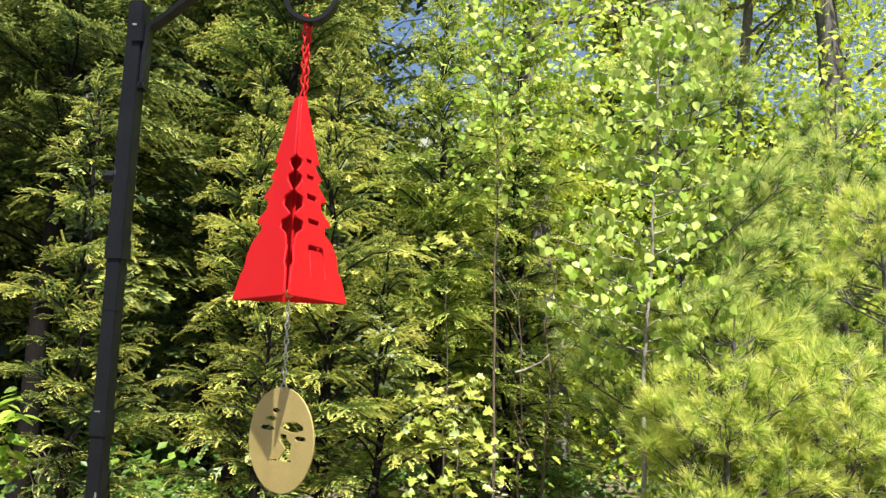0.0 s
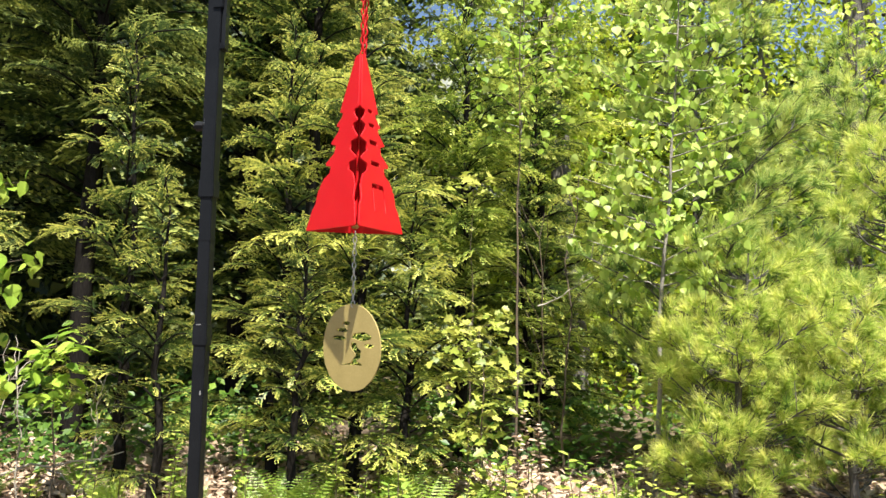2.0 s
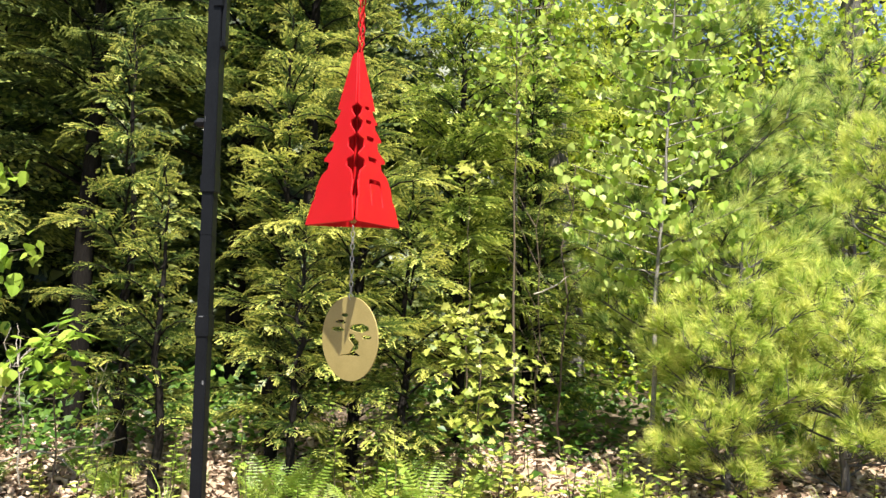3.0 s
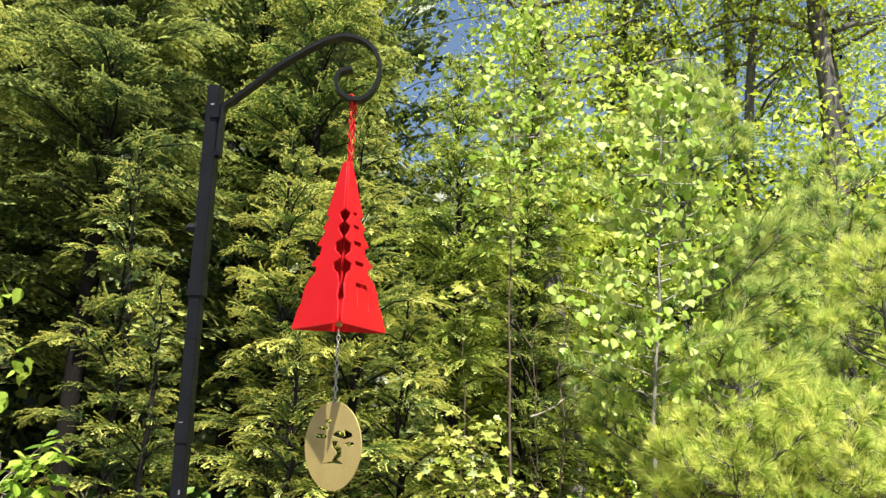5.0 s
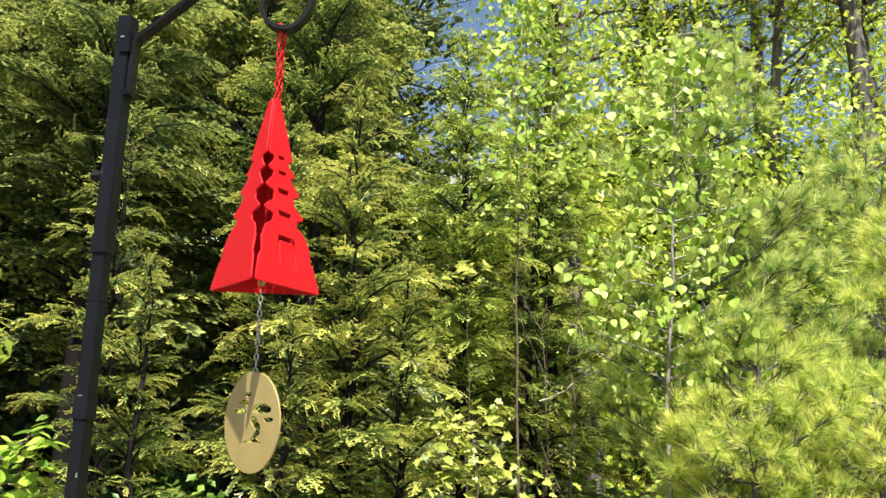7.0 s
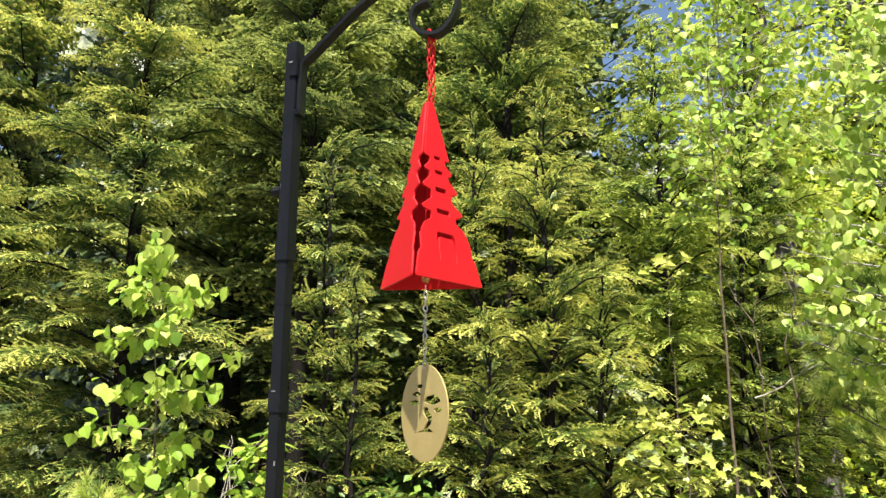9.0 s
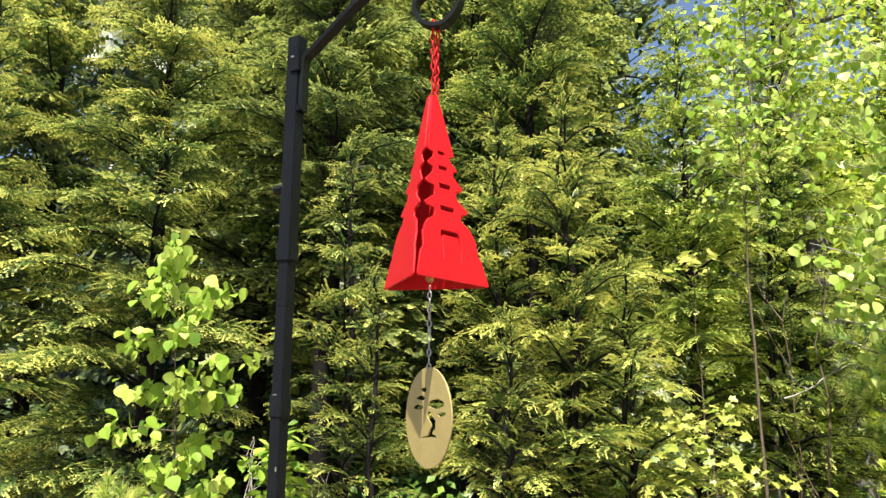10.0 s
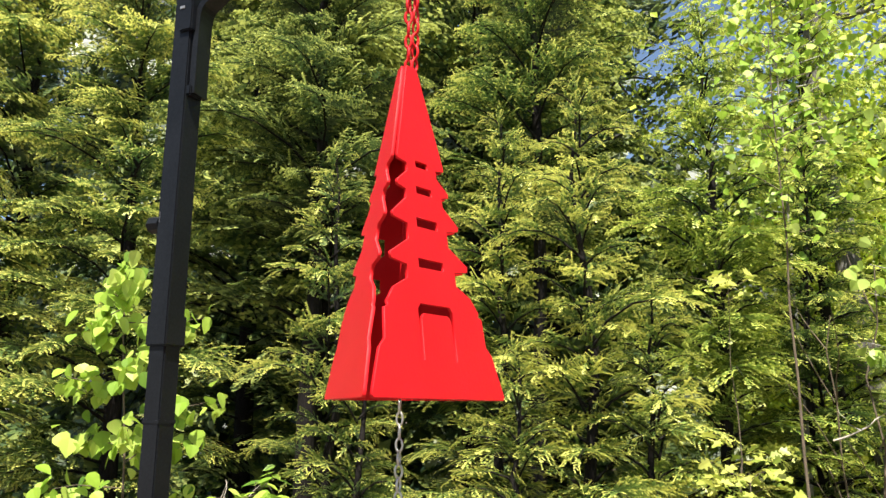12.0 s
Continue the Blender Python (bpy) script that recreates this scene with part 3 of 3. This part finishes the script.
    P[:, 2] = np.maximum(P[:, 2], 0.1) + ground_height(P[:, 0], P[:, 1])
    X = rng.normal(size=(n, 3))
    Y = np.cross(np.stack([rng.normal(0, 0.6, n), rng.normal(-0.6, 0.6, n), np.ones(n)], 1), X)
    leaves.many(SIMPLE_LEAF, P, X, Y, rng.uniform(0.05, 0.11, n), 0.60 + rng.normal(0, 0.15, n))
    tagged(new("far_leaves", leaves.mesh("far_leaves", FAR_LEAF)), "bright young leaves deep in the spring wood", "woods", kind="stuff")


far_woods()


# ---- undergrowth ----
def litter():
    rng = np.random.default_rng(80)
    h = Heap()
    n = 42000
    x, y = rng.uniform(-6, 6.5, n), np.where(rng.uniform(0, 1, n) < 0.7, 2.25, 3.2) + rng.normal(0, 0.5, n)
    P = np.stack([x, y, ground_height(x, y) + rng.uniform(0.004, 0.035, n)], 1)
    X = np.stack([rng.normal(size=n), rng.normal(size=n), rng.normal(0, 0.35, n)], 1)
    Y = np.cross(np.stack([rng.normal(0, 0.35, n), rng.normal(-0.1, 0.35, n), np.ones(n)], 1), X)
    h.many(LITTER_LEAF, P, X, Y, rng.uniform(0.03, 0.075, n), 0.5 + rng.normal(0, 0.12, n))
    tagged(new("leaf_litter", h.mesh("leaf_litter", LITTER)), "pale brown fallen leaves lying on the soil", "leaf litter", kind="stuff")


def fern_piece(rng, L=0.34):
    """One fern frond: an arching rib with pairs of toothed leaflets."""
    V, A = [], []
    for i in range(16):
        s = (i + 0.8) / 16.5
        x, z = s * L, L * (0.55 * s - 0.55 * s * s)
        for side in (1, -1):
            ln = 0.30 * L * math.sin(math.pi * (0.12 + 0.86 * s)) ** 0.8 * rng.uniform(0.85, 1.1)
            w = L / 16 * 0.75
            for k in range(3):
                y0, y1 = side * ln * k / 3, side * ln * (k + 1.25) / 3
                V += [(x + 0.25 * abs(y0), y0, z - 0.1 * abs(y0)), (x + w * (1 - k * 0.25) + 0.25 * abs(y0), y0, z - 0.1 * abs(y0)), (x + 0.3 * abs(y1) + w * 0.5, y1, z - 0.25 * abs(y1))]
                A += [0.0, 0.0, 0.12]
    return np.array(V), np.arange(len(V)).reshape(-1, 3), np.array(A)


def fern(x, y, size, seed, fronds=7, tone=0.6):
    rng = np.random.default_rng(seed)
    root = root_of("fern", x, y, "fresh green fern growing out of dry leaves", "fern", "ferns at the wood's edge")
    for i in range(fronds):
        h = Heap()
        a = 2 * math.pi * i / fronds + rng.uniform(-0.4, 0.4)
        d = np.array((math.cos(a), math.sin(a), rng.uniform(0.7, 2.0)))
        h.many(fern_piece(rng), [(0, 0, 0)], d, np.cross((0, 0, 1.0), d), [size * rng.uniform(0.8, 1.2)], [tone + rng.normal(0, 0.1)])
        stock("frond", h.mesh("frond", FERN), root)


def weed(x, y, height, seed, leaves=14, leaf=0.06, mat=None, tone=0.6, shape=None, name="weed", label="leafy green weed among dry leaves"):
    """A single upright stalk with leaves along it."""
    rng = np.random.default_rng(seed)
    root = root_of(name, x, y, label, "weed", "weeds at the wood's edge")
    wood, crown = Heap(), Heap()
    top = (rng.normal(0, 0.12) * height, rng.normal(0, 0.12) * height, height)
    pts = wander(rng, (0, 0, -0.02), top, 7, 0.012 * height)
    wood.tube(pts, np.linspace(0.0035, 0.0012, 7), 5)
    P, X, S = [], [], []
    for i in range(leaves):
        f = 0.25 + 0.75 * (i + 0.5) / leaves
        q = min(5.99, f * 6)
        P.append(pts[int(q)] + (pts[int(q) + 1] - pts[int(q)]) * (q - int(q)))
        a = i * 2.4 + rng.uniform(-0.4, 0.4)
        X.append((math.cos(a), math.sin(a), rng.uniform(-0.1, 0.7)))
        S.append(leaf * rng.uniform(0.7, 1.2) * (1.15 - 0.5 * f))
    X = np.array(X)
    crown.many(shape or OVAL_LEAF, np.array(P), X, np.cross((0.0, -0.2, 1.0), X), S, tone + rng.normal(0, 0.12, leaves))
    stock("stalk", wood.mesh("stalk", TWIG, True), root)
    stock("leaves", crown.mesh("leaves", mat or FERN), root)


def stick(a, b, r, seed, forks=3, label="dry grey dead branch", mat=None):
    rng = np.random.default_rng(seed)
    a, b = np.array(a, float), np.array(b, float)
    root = tagged(new("dead_branch"), label, "branch", "dead branches")
    h = Heap()
    pts = wander(rng, a, b, 8, 0.02 * np.linalg.norm(b - a))
    h.tube(pts, np.linspace(r, r * 0.35, 8), 5)
    stock("stem", h.mesh("stem", mat or DEAD, True), root)
    for i in range(forks):
        k = rng.integers(2, 7)
        e = pts[k] + unit(b - a + rng.normal(0, 0.6, 3) * np.linalg.norm(b - a)) * np.linalg.norm(b - a) * rng.uniform(0.2, 0.4)
        h = Heap()
        h.tube(wander(rng, pts[k], e, 5, 0.01), np.linspace(r * 0.5, r * 0.2, 5), 4)
        stock("twig", h.mesh("twig", mat or DEAD, True), root)


def undergrowth():
    """Low plants coloured dark for the shade under the trees, too many to count."""
    rng = np.random.default_rng(81)
    h = Heap()
    n = 15000
    k = rng.integers(0, 420, n)
    cx, cy = rng.uniform(-6, 7, 420), rng.uniform(2.7, 6.2, 420)
    cy += np.where(cx > 0.5, 0.7, 0.0)
    r = rng.normal(0, 0.16, (n, 2))
    x, y = cx[k] + r[:, 0], cy[k] + r[:, 1]
    P = np.stack([x, y, ground_height(x, y) + 0.03 + 0.42 * rng.uniform(0, 1, n) ** 1.4 * np.exp(-(r ** 2).sum(1) / 0.06)], 1)
    X = np.stack([rng.normal(size=n), rng.normal(size=n), rng.normal(0.1, 0.4, n)], 1)
    Y = np.cross(np.stack([rng.normal(0, 0.4, n), rng.normal(-0.4, 0.4, n), np.ones(n)], 1), X)
    h.many(SIMPLE_LEAF, P, X, Y, rng.uniform(0.04, 0.09, n), 0.08 + rng.normal(0, 0.12, n))
    tagged(new("undergrowth", h.mesh("undergrowth", FERN)), "low dark green plants in the shade under trees", "undergrowth", kind="stuff")


litter()
undergrowth()
g = random.Random(5)
for i in range(15):
    fern(g.uniform(-2.6, 1.2), g.uniform(2.25, 2.6), g.uniform(0.3, 0.55), 100 + i, fronds=g.randint(5, 8), tone=g.uniform(0.45, 0.75))
for i in range(64):
    weed(g.uniform(-3.0, 3.0), g.uniform(1.9, 2.45), g.uniform(0.10, 0.32), 200 + i, leaves=g.randint(9, 18), leaf=g.uniform(0.03, 0.06), tone=g.uniform(0.4, 0.85), mat=YELLOW_LEAF if g.random() < 0.35 else FERN)

for i in range(11):
    fern(g.uniform(-0.55, 0.30), g.uniform(2.10, 2.40), g.uniform(0.45, 0.8), 140 + i, fronds=g.randint(5, 8), tone=g.uniform(0.45, 0.7))
for i in range(16):
    weed(g.uniform(-0.5, 1.3), g.uniform(2.0, 2.45), g.uniform(0.15, 0.42), 260 + i, leaves=g.randint(10, 18), leaf=g.uniform(0.05, 0.085), tone=g.uniform(0.5, 0.85), mat=YELLOW_LEAF if g.random() < 0.5 else FERN)
# taller stalks, low maple seedlings and a withered fern among the litter
for x, y, h in ((-0.16, 2.30, 0.62), (-0.05, 2.24, 0.45), (-0.62, 2.28, 0.50), (0.02, 2.36, 0.55), (-0.88, 2.20, 0.42), (1.36, 2.30, 0.34)):
    weed(x, y, h, 300 + int(x * 50), leaves=30, leaf=0.042, tone=0.72, name="goldenrod_stalk", label="tall green leafy stalk with narrow leaves")
for i in range(16):
    weed(g.uniform(-0.1, 1.9), g.uniform(2.0, 2.6), g.uniform(0.08, 0.22), 330 + i, leaves=g.randint(5, 8), leaf=g.uniform(0.07, 0.10), tone=g.uniform(0.7, 0.95), mat=YELLOW_LEAF, shape=LOBED_LEAF,
         name="low_maple_seedling", label="low maple seedling with yellow-green leaves on litter")
for x, y, h in ((0.70, 2.70, 0.42), (0.78, 2.76, 0.36), (0.64, 2.66, 0.30)):
    weed(x, y, h, 360 + int(x * 50), leaves=26, leaf=0.06, tone=0.42, mat=LITTER, name="withered_fern", label="withered brown fern with curled dry leaves")


def grass_tuft(x, y, height, seed):
    """A tuft of thin arching blades."""
    rng = np.random.default_rng(seed)
    root = root_of("grass_tuft", x, y, "tuft of thin yellow-green grass among dry leaves", "grass", "grass tufts at the wood's edge")
    V, T, A = [], [], []
    for i in range(22):
        a, r, h = rng.uniform(0, 2 * math.pi), rng.uniform(0, 0.03), height * rng.uniform(0.5, 1.1)
        b = np.array((math.cos(a), math.sin(a), 0.0))
        c, w = np.array((-b[1], b[0], 0.0)) * 0.0022, rng.uniform(0.2, 0.7) * h
        p0, p1, p2 = b * r, b * (r + 0.3 * w) + (0, 0, 0.65 * h), b * (r + w) + (0, 0, 0.95 * h)
        n = len(V)
        V += [p0 - c, p0 + c, p1 + c * 0.8, p1 - c * 0.8, p2]
        T += [(n, n + 1, n + 2), (n, n + 2, n + 3), (n + 3, n + 2, n + 4)]
        A += [0.45, 0.45, 0.65, 0.65, 0.85]
    stock("tuft", mesh_from("tuft", V, T, FERN, A), root)


for i in range(34):
    grass_tuft(g.uniform(-2.2, 2.4), g.uniform(1.85, 2.45), g.uniform(0.10, 0.26), 400 + i)
stick((0.76, 3.15, 1.36), (1.08, 3.2, 1.52), 0.005, 301)
stick((-1.66, 2.40, 0.40), (-1.70, 2.40, 1.08), 0.005, 302, forks=5, label="dry grey forked stalk standing upright")
stick((-1.36, 2.45, 0.40), (-1.30, 2.45, 0.98), 0.005, 303, forks=5, label="dry grey forked stalk standing upright")
stick((-2.02, 2.80, 0.40), (-2.00, 2.82, 1.10), 0.005, 304, forks=5, label="dry grey forked stalk standing upright")
stick((0.95, 3.3, 0.42), (1.00, 3.3, 2.1), 0.008, 307, forks=5, label="thin bare dead stem standing in the shade", mat=TWIG)
stick((0.78, 3.5, 0.42), (0.82, 3.45, 1.9), 0.007, 308, forks=5, label="thin bare dead stem standing in the shade", mat=TWIG)
stick((-1.9, 2.55, 0.46), (-1.2, 2.45, 0.62), 0.008, 309, forks=4)


# ---- bell on its post ----
AXIS = Vector((0.230, 0.012, 0.0))           # the line on which the bell hangs


def box(bm, size, m, bevel=0.0012):
    r = bmesh.ops.create_cube(bm, size=1.0, matrix=m @ Matrix.Diagonal((*size, 1)))
    if bevel:
        edges = list({e for v in r["verts"] for e in v.link_edges})
        bmesh.ops.bevel(bm, geom=edges, offset=bevel, segments=2, affect="EDGES")


def plate(name, outlines, thickness, mat, m, bevel=0.0003):
    """A cut sheet: the first outline is its edge, the others are holes."""
    cu = bpy.data.curves.new(name, "CURVE")
    cu.dimensions, cu.fill_mode = "2D", "BOTH"
    cu.extrude, cu.bevel_depth, cu.bevel_resolution = thickness / 2 - bevel, bevel, 1
    for pts in outlines:
        sp = cu.splines.new("POLY")
        sp.points.add(len(pts) - 1)
        for p, (u, v) in zip(sp.points, pts):
            p.co = (u, v, 0, 1)
        sp.use_cyclic_u = True
    tmp = new(name + "_cut", cu)
    bpy.context.view_layer.update()
    me = bpy.data.meshes.new_from_object(tmp.evaluated_get(bpy.context.evaluated_depsgraph_get()))
    bpy.data.objects.remove(tmp)
    me.name = name
    me.materials.clear()
    me.materials.append(mat)
    bm = bmesh.new()
    bm.from_mesh(me)
    bmesh.ops.remove_doubles(bm, verts=bm.verts, dist=0.00002)
    bm.to_mesh(me)
    bm.free()
    me.transform(m)
    return me


def build_post():
    root = tagged(new("bell_stand"), "black square metal post with a scrolled hanging arm", "post")
    turn = Matrix.Rotation(radians(-4.5), 4, "Z")

    def at(x, y, z):
        return Matrix.Translation((-0.003, 0.010, 0.0)) @ turn @ Matrix.Translation((x, y, z))

    bm = bmesh.new()
    box(bm, (0.0220, 0.0220, 0.34), at(0, 0, 1.70))
    part("upper_tube", bm, POST_PAINT, root)
    bm = bmesh.new()
    box(bm, (0.0196, 0.0196, 1.56), at(0, 0, 0.73))
    part("lower_tube", bm, POST_PAINT, root)
    for z, h, s in ((1.521, 0.028, 0.0247), (1.294, 0.034, 0.0230)):
        bm = bmesh.new()
        box(bm, (s, s, h), at(0, 0, z))
        part("collar", bm, POST_PAINT, root)
    bm = bmesh.new()
    box(bm, (0.0205, 0.0205, 0.004), at(0, 0, 1.441), 0.0005)
    part("seam_ring", bm, POST_PAINT, root)
    # clip that holds the arm's foot on the face towards the bell
    bm = bmesh.new()
    box(bm, (0.016, 0.0235, 0.027), at(0.0065, -0.0022, 1.822))
    part("arm_clip", bm, POST_PAINT, root)
    bm = bmesh.new()
    box(bm, (0.006, 0.018, 0.010), at(0.0128, -0.001, 1.748))
    part("arm_clip", bm, POST_PAINT, root)
    # thumb bolt
    bolt = bmesh.new()
    bmesh.ops.create_cone(bolt, cap_ends=True, segments=8, radius1=0.0085, radius2=0.0075, depth=0.012, matrix=at(-0.0165, -0.005, 1.620) @ Matrix.Rotation(radians(90), 4, "Y"))
    bmesh.ops.create_cone(bolt, cap_ends=True, segments=10, radius1=0.004, radius2=0.004, depth=0.012, matrix=at(-0.0215, -0.005, 1.620) @ Matrix.Rotation(radians(90), 4, "Y"))
    part("bolt", bolt, POST_PAINT, root)
    for x, y, z, w, h in ((0.002, -0.0142, 1.833, 0.006, 0.003), (-0.0085, -0.0104, 1.626, 0.002, 0.010), (-0.002, -0.0111, 1.309, 0.008, 0.0018), (0.005, -0.0095, 1.205, 0.003, 0.007)):
        bm = bmesh.new()
        box(bm, (w, 0.0012, h), at(x, y, z), 0.0003)
        part("chip", bm, RUBBED, root, "bare worn spot in the black paint")
    # arm: a flat bar that rises from the post, bends over and curls into a scroll
    line = [(0.0112, 1.745), (0.0112, 1.80), (0.0135, 1.832), (0.030, 1.846), (0.070, 1.878), (0.115, 1.914), (0.165, 1.947), (0.195, 1.961), (0.219, 1.965), (0.247, 1.957),
            (0.268, 1.937), (0.277, 1.909), (0.272, 1.880), (0.260, 1.860), (0.245, 1.850), (0.227, 1.851), (0.211, 1.861), (0.203, 1.877), (0.205, 1.893), (0.215, 1.902), (0.230, 1.905)]
    line = [Vector(p) for p in line]
    pts = []
    for i in range(len(line) - 1):
        a, b, c, e = line[max(0, i - 1)], line[i], line[i + 1], line[min(len(line) - 1, i + 2)]
        for k in range(4):
            t = k / 4
            pts.append(0.5 * ((2 * b) + (c - a) * t + (2 * a - 5 * b + 4 * c - e) * t * t + (3 * b - a - 3 * c + e) * t ** 3))
    pts.append(line[-1])
    d = Vector((AXIS.x, AXIS.y, 0)).normalized()
    side = Vector((-d.y, d.x, 0))
    bm = bmesh.new()
    rings = []
    for i, (s, z) in enumerate(pts):
        a, b = pts[max(0, i - 1)], pts[min(len(pts) - 1, i + 1)]
        t = Vector((b[0] - a[0], b[1] - a[1])).normalized()
        nrm = d * -t.y + Vector((0, 0, t.x))
        p = d * s + Vector((0, 0.012 * max(0, 1 - s / 0.1), z))
        rings.append([bm.verts.new(p + nrm * 0.003 * k + side * 0.010 * j) for k, j in ((1, 1), (1, -1), (-1, -1), (-1, 1))])
    for a, b in zip(rings, rings[1:]):
        for k in range(4):
            bm.faces.new((a[k], a[(k + 1) % 4], b[(k + 1) % 4], b[k]))
    bm.faces.new(rings[0][::-1])
    bm.faces.new(rings[-1])
    bmesh.ops.recalc_face_normals(bm, faces=bm.faces)
    part("scroll_arm", bm, POST_PAINT, root)


def chain_link(bm, centre, length, width, wire, along, across):
    """One oval link."""
    along, across = along.normalized(), across.normalized()
    nrm = along.cross(across)
    n, k = 14, 6
    ring = []
    for i in range(n):
        a = 2 * math.pi * i / n
        p = centre + along * (length / 2 - wire) * math.sin(a) + across * (width / 2 - wire) * math.cos(a)
        o = (along * math.sin(a) + across * math.cos(a)).normalized()
        ring.append([bm.verts.new(p + wire * (o * math.cos(b) + nrm * math.sin(b))) for b in (2 * math.pi * j / k for j in range(k))])
    for i in range(n):
        for j in range(k):
            f = bm.faces.new((ring[i][j], ring[(i + 1) % n][j], ring[(i + 1) % n][(j + 1) % k], ring[i][(j + 1) % k]))
            f.smooth = True


def chain(root, a, b, link, width, wire, mat, twist=0.0, label=""):
    a, b = Vector(a), Vector(b)
    n = max(1, round((b - a).length / (link - 2.2 * wire)))
    for i in range(n):
        bm = bmesh.new()
        p = a + (b - a) * ((i + 0.5) / n)
        ang = twist + (math.pi / 2) * (i % 2) + 0.35 * math.sin(2.3 * i)
        chain_link(bm, p, link, width, wire, (b - a), Vector((math.cos(ang), math.sin(ang), 0.0)))
        if i == 0:
            first = part("chain", bm, mat, root, label)
        else:
            part("chain_link", bm, mat, first)


BELL_H, BELL_TOP = 0.280, 1.741
BELL_BOTTOM = BELL_TOP - BELL_H


def build_bell():
    root = tagged(new("wind_bell"), "red three-sided metal bell cut like a pagoda, hanging on a chain", "wind bell")
    half = [(0.016, 1.0), (0.025, 0.985), (0.096, 0.69), (0.096, 0.678), (0.060, 0.672), (0.062, 0.645), (0.106, 0.608), (0.106, 0.596),
            (0.074, 0.588), (0.076, 0.560), (0.136, 0.508), (0.134, 0.495), (0.080, 0.484), (0.082, 0.436), (0.158, 0.388), (0.156, 0.372),
            (0.097, 0.362), (0.099, 0.322), (0.155, 0.292), (0.186, 0.250), (0.182, 0.238), (0.197, 0.232), (0.203, 0.150), (0.214, 0.138),
            (0.226, 0.125), (0.258, 0.022), (0.262, 0.008), (0.258, 0.0)]
    edge = [(u * BELL_H, v * BELL_H) for u, v in half]
    outline = [(-u, v) for u, v in edge] + edge[::-1]
    holes = []
    for w, lo, hi in ((0.026, 0.664, 0.686), (0.033, 0.581, 0.605), (0.044, 0.478, 0.508), (0.052, 0.358, 0.386)):
        holes.append([(-w, lo), (-w, hi), (w, hi), (w, lo)])
    holes.append([(-0.072, 0.100), (-0.072, 0.24), (-0.060, 0.256), (0.060, 0.256), (0.072, 0.24), (0.072, 0.100), (0.061, 0.100),
                  (0.059, 0.215), (0.048, 0.228), (-0.048, 0.228), (-0.059, 0.215), (-0.061, 0.100)])
    holes = [[(u * BELL_H, v * BELL_H) for u, v in h] for h in holes]
    r0, r1 = 0.0455, 0.0042
    tilt = math.atan2(r0 - r1, BELL_H)
    for ang, cuts_through in ((-20, holes), (-140, []), (100, [])):
        a = radians(ang)
        n = Vector((math.cos(a), math.sin(a), 0))
        v = Vector((0, 0, 1)) * math.cos(tilt) - n * math.sin(tilt)
        u = Vector((-math.sin(a), math.cos(a), 0))
        w = u.cross(v)
        m = Matrix((u, v, w)).transposed().to_4x4()
        m.translation = AXIS + n * r0 + Vector((0, 0, BELL_BOTTOM))
        stock("plate", plate("plate", [outline, *cuts_through], 0.0028, RED, m), root)
    bm = bmesh.new()
    bmesh.ops.create_uvsphere(bm, u_segments=14, v_segments=8, radius=0.006, matrix=Matrix.Translation(AXIS + Vector((0, 0, BELL_BOTTOM + 0.008))))
    part("clapper", bm, BRASS, root, "small brass clapper ball")
    bm = bmesh.new()
    bmesh.ops.create_cone(bm, cap_ends=True, segments=8, radius1=0.0022, radius2=0.0022, depth=BELL_H, matrix=Matrix.Translation(AXIS + Vector((0, 0, BELL_BOTTOM + BELL_H / 2))))
    part("clapper_rod", bm, RED, root)
    top = AXIS + Vector((0, 0, 1.860))
    chain(root, AXIS + Vector((0.002, 0, BELL_TOP - 0.006)), top, 0.0145, 0.0085, 0.0014, RED, 0.3, "red enamelled chain")
    chain(root, AXIS + Vector((0.004, 0.008, BELL_TOP - 0.002)), top + Vector((0.006, 0.006, -0.006)), 0.0145, 0.0085, 0.0014, RED, 1.2)
    chain(root, AXIS + Vector((0, 0, 1.342)), AXIS + Vector((0, 0, BELL_BOTTOM)), 0.012, 0.0075, 0.0010, STEEL, 0.2, "thin steel chain")
    # the wind catcher, a gold disc with a small crooked tree cut through it
    R = 0.0765
    circle = [(R * math.cos(2 * math.pi * i / 72), R * math.sin(2 * math.pi * i / 72)) for i in range(72)]

    def pad(cx, cy, rx, ry, seed):
        g = random.Random(seed)
        return [(cx + rx * math.cos(a) * g.uniform(0.82, 1.1), cy + ry * math.sin(a) * g.uniform(0.75, 1.15)) for a in (2 * math.pi * i / 14 for i in range(14))]

    cuts = [pad(-0.014, 0.042, 0.011, 0.0042, 1), pad(-0.025, 0.0295, 0.015, 0.0045, 2), pad(-0.032, 0.0155, 0.019, 0.0048, 3),
            pad(0.027, 0.0205, 0.029, 0.0080, 4), pad(0.046, 0.0045, 0.014, 0.0042, 5),
            [(0.000, 0.0090), (0.015, 0.0085), (0.016, 0.002), (0.027, -0.004), (0.026, -0.017), (0.016, -0.0225), (0.034, -0.030), (0.002, -0.0305),
             (-0.034, -0.033), (0.000, -0.027), (0.006, -0.020), (0.012, -0.0115), (-0.001, -0.001)],
            [(R * 0.02 * math.cos(a), R * 0.93 + R * 0.02 * math.sin(a)) for a in (2 * math.pi * i / 8 for i in range(8))]]
    a = radians(-130)
    n = Vector((math.cos(a), math.sin(a), 0))
    u = Vector((-math.sin(a), math.cos(a), 0))
    m = Matrix((u, Vector((0, 0, 1)), n)).transposed().to_4x4()
    m = m @ Matrix.Scale(0.87, 4)
    m.translation = AXIS + Vector((0, 0, 1.280))
    stock("wind_catcher", plate("wind_catcher", [circle, *cuts], 0.0026, GOLD, m), root, "round gold disc with a bonsai tree cut through it")


build_post()
build_bell()
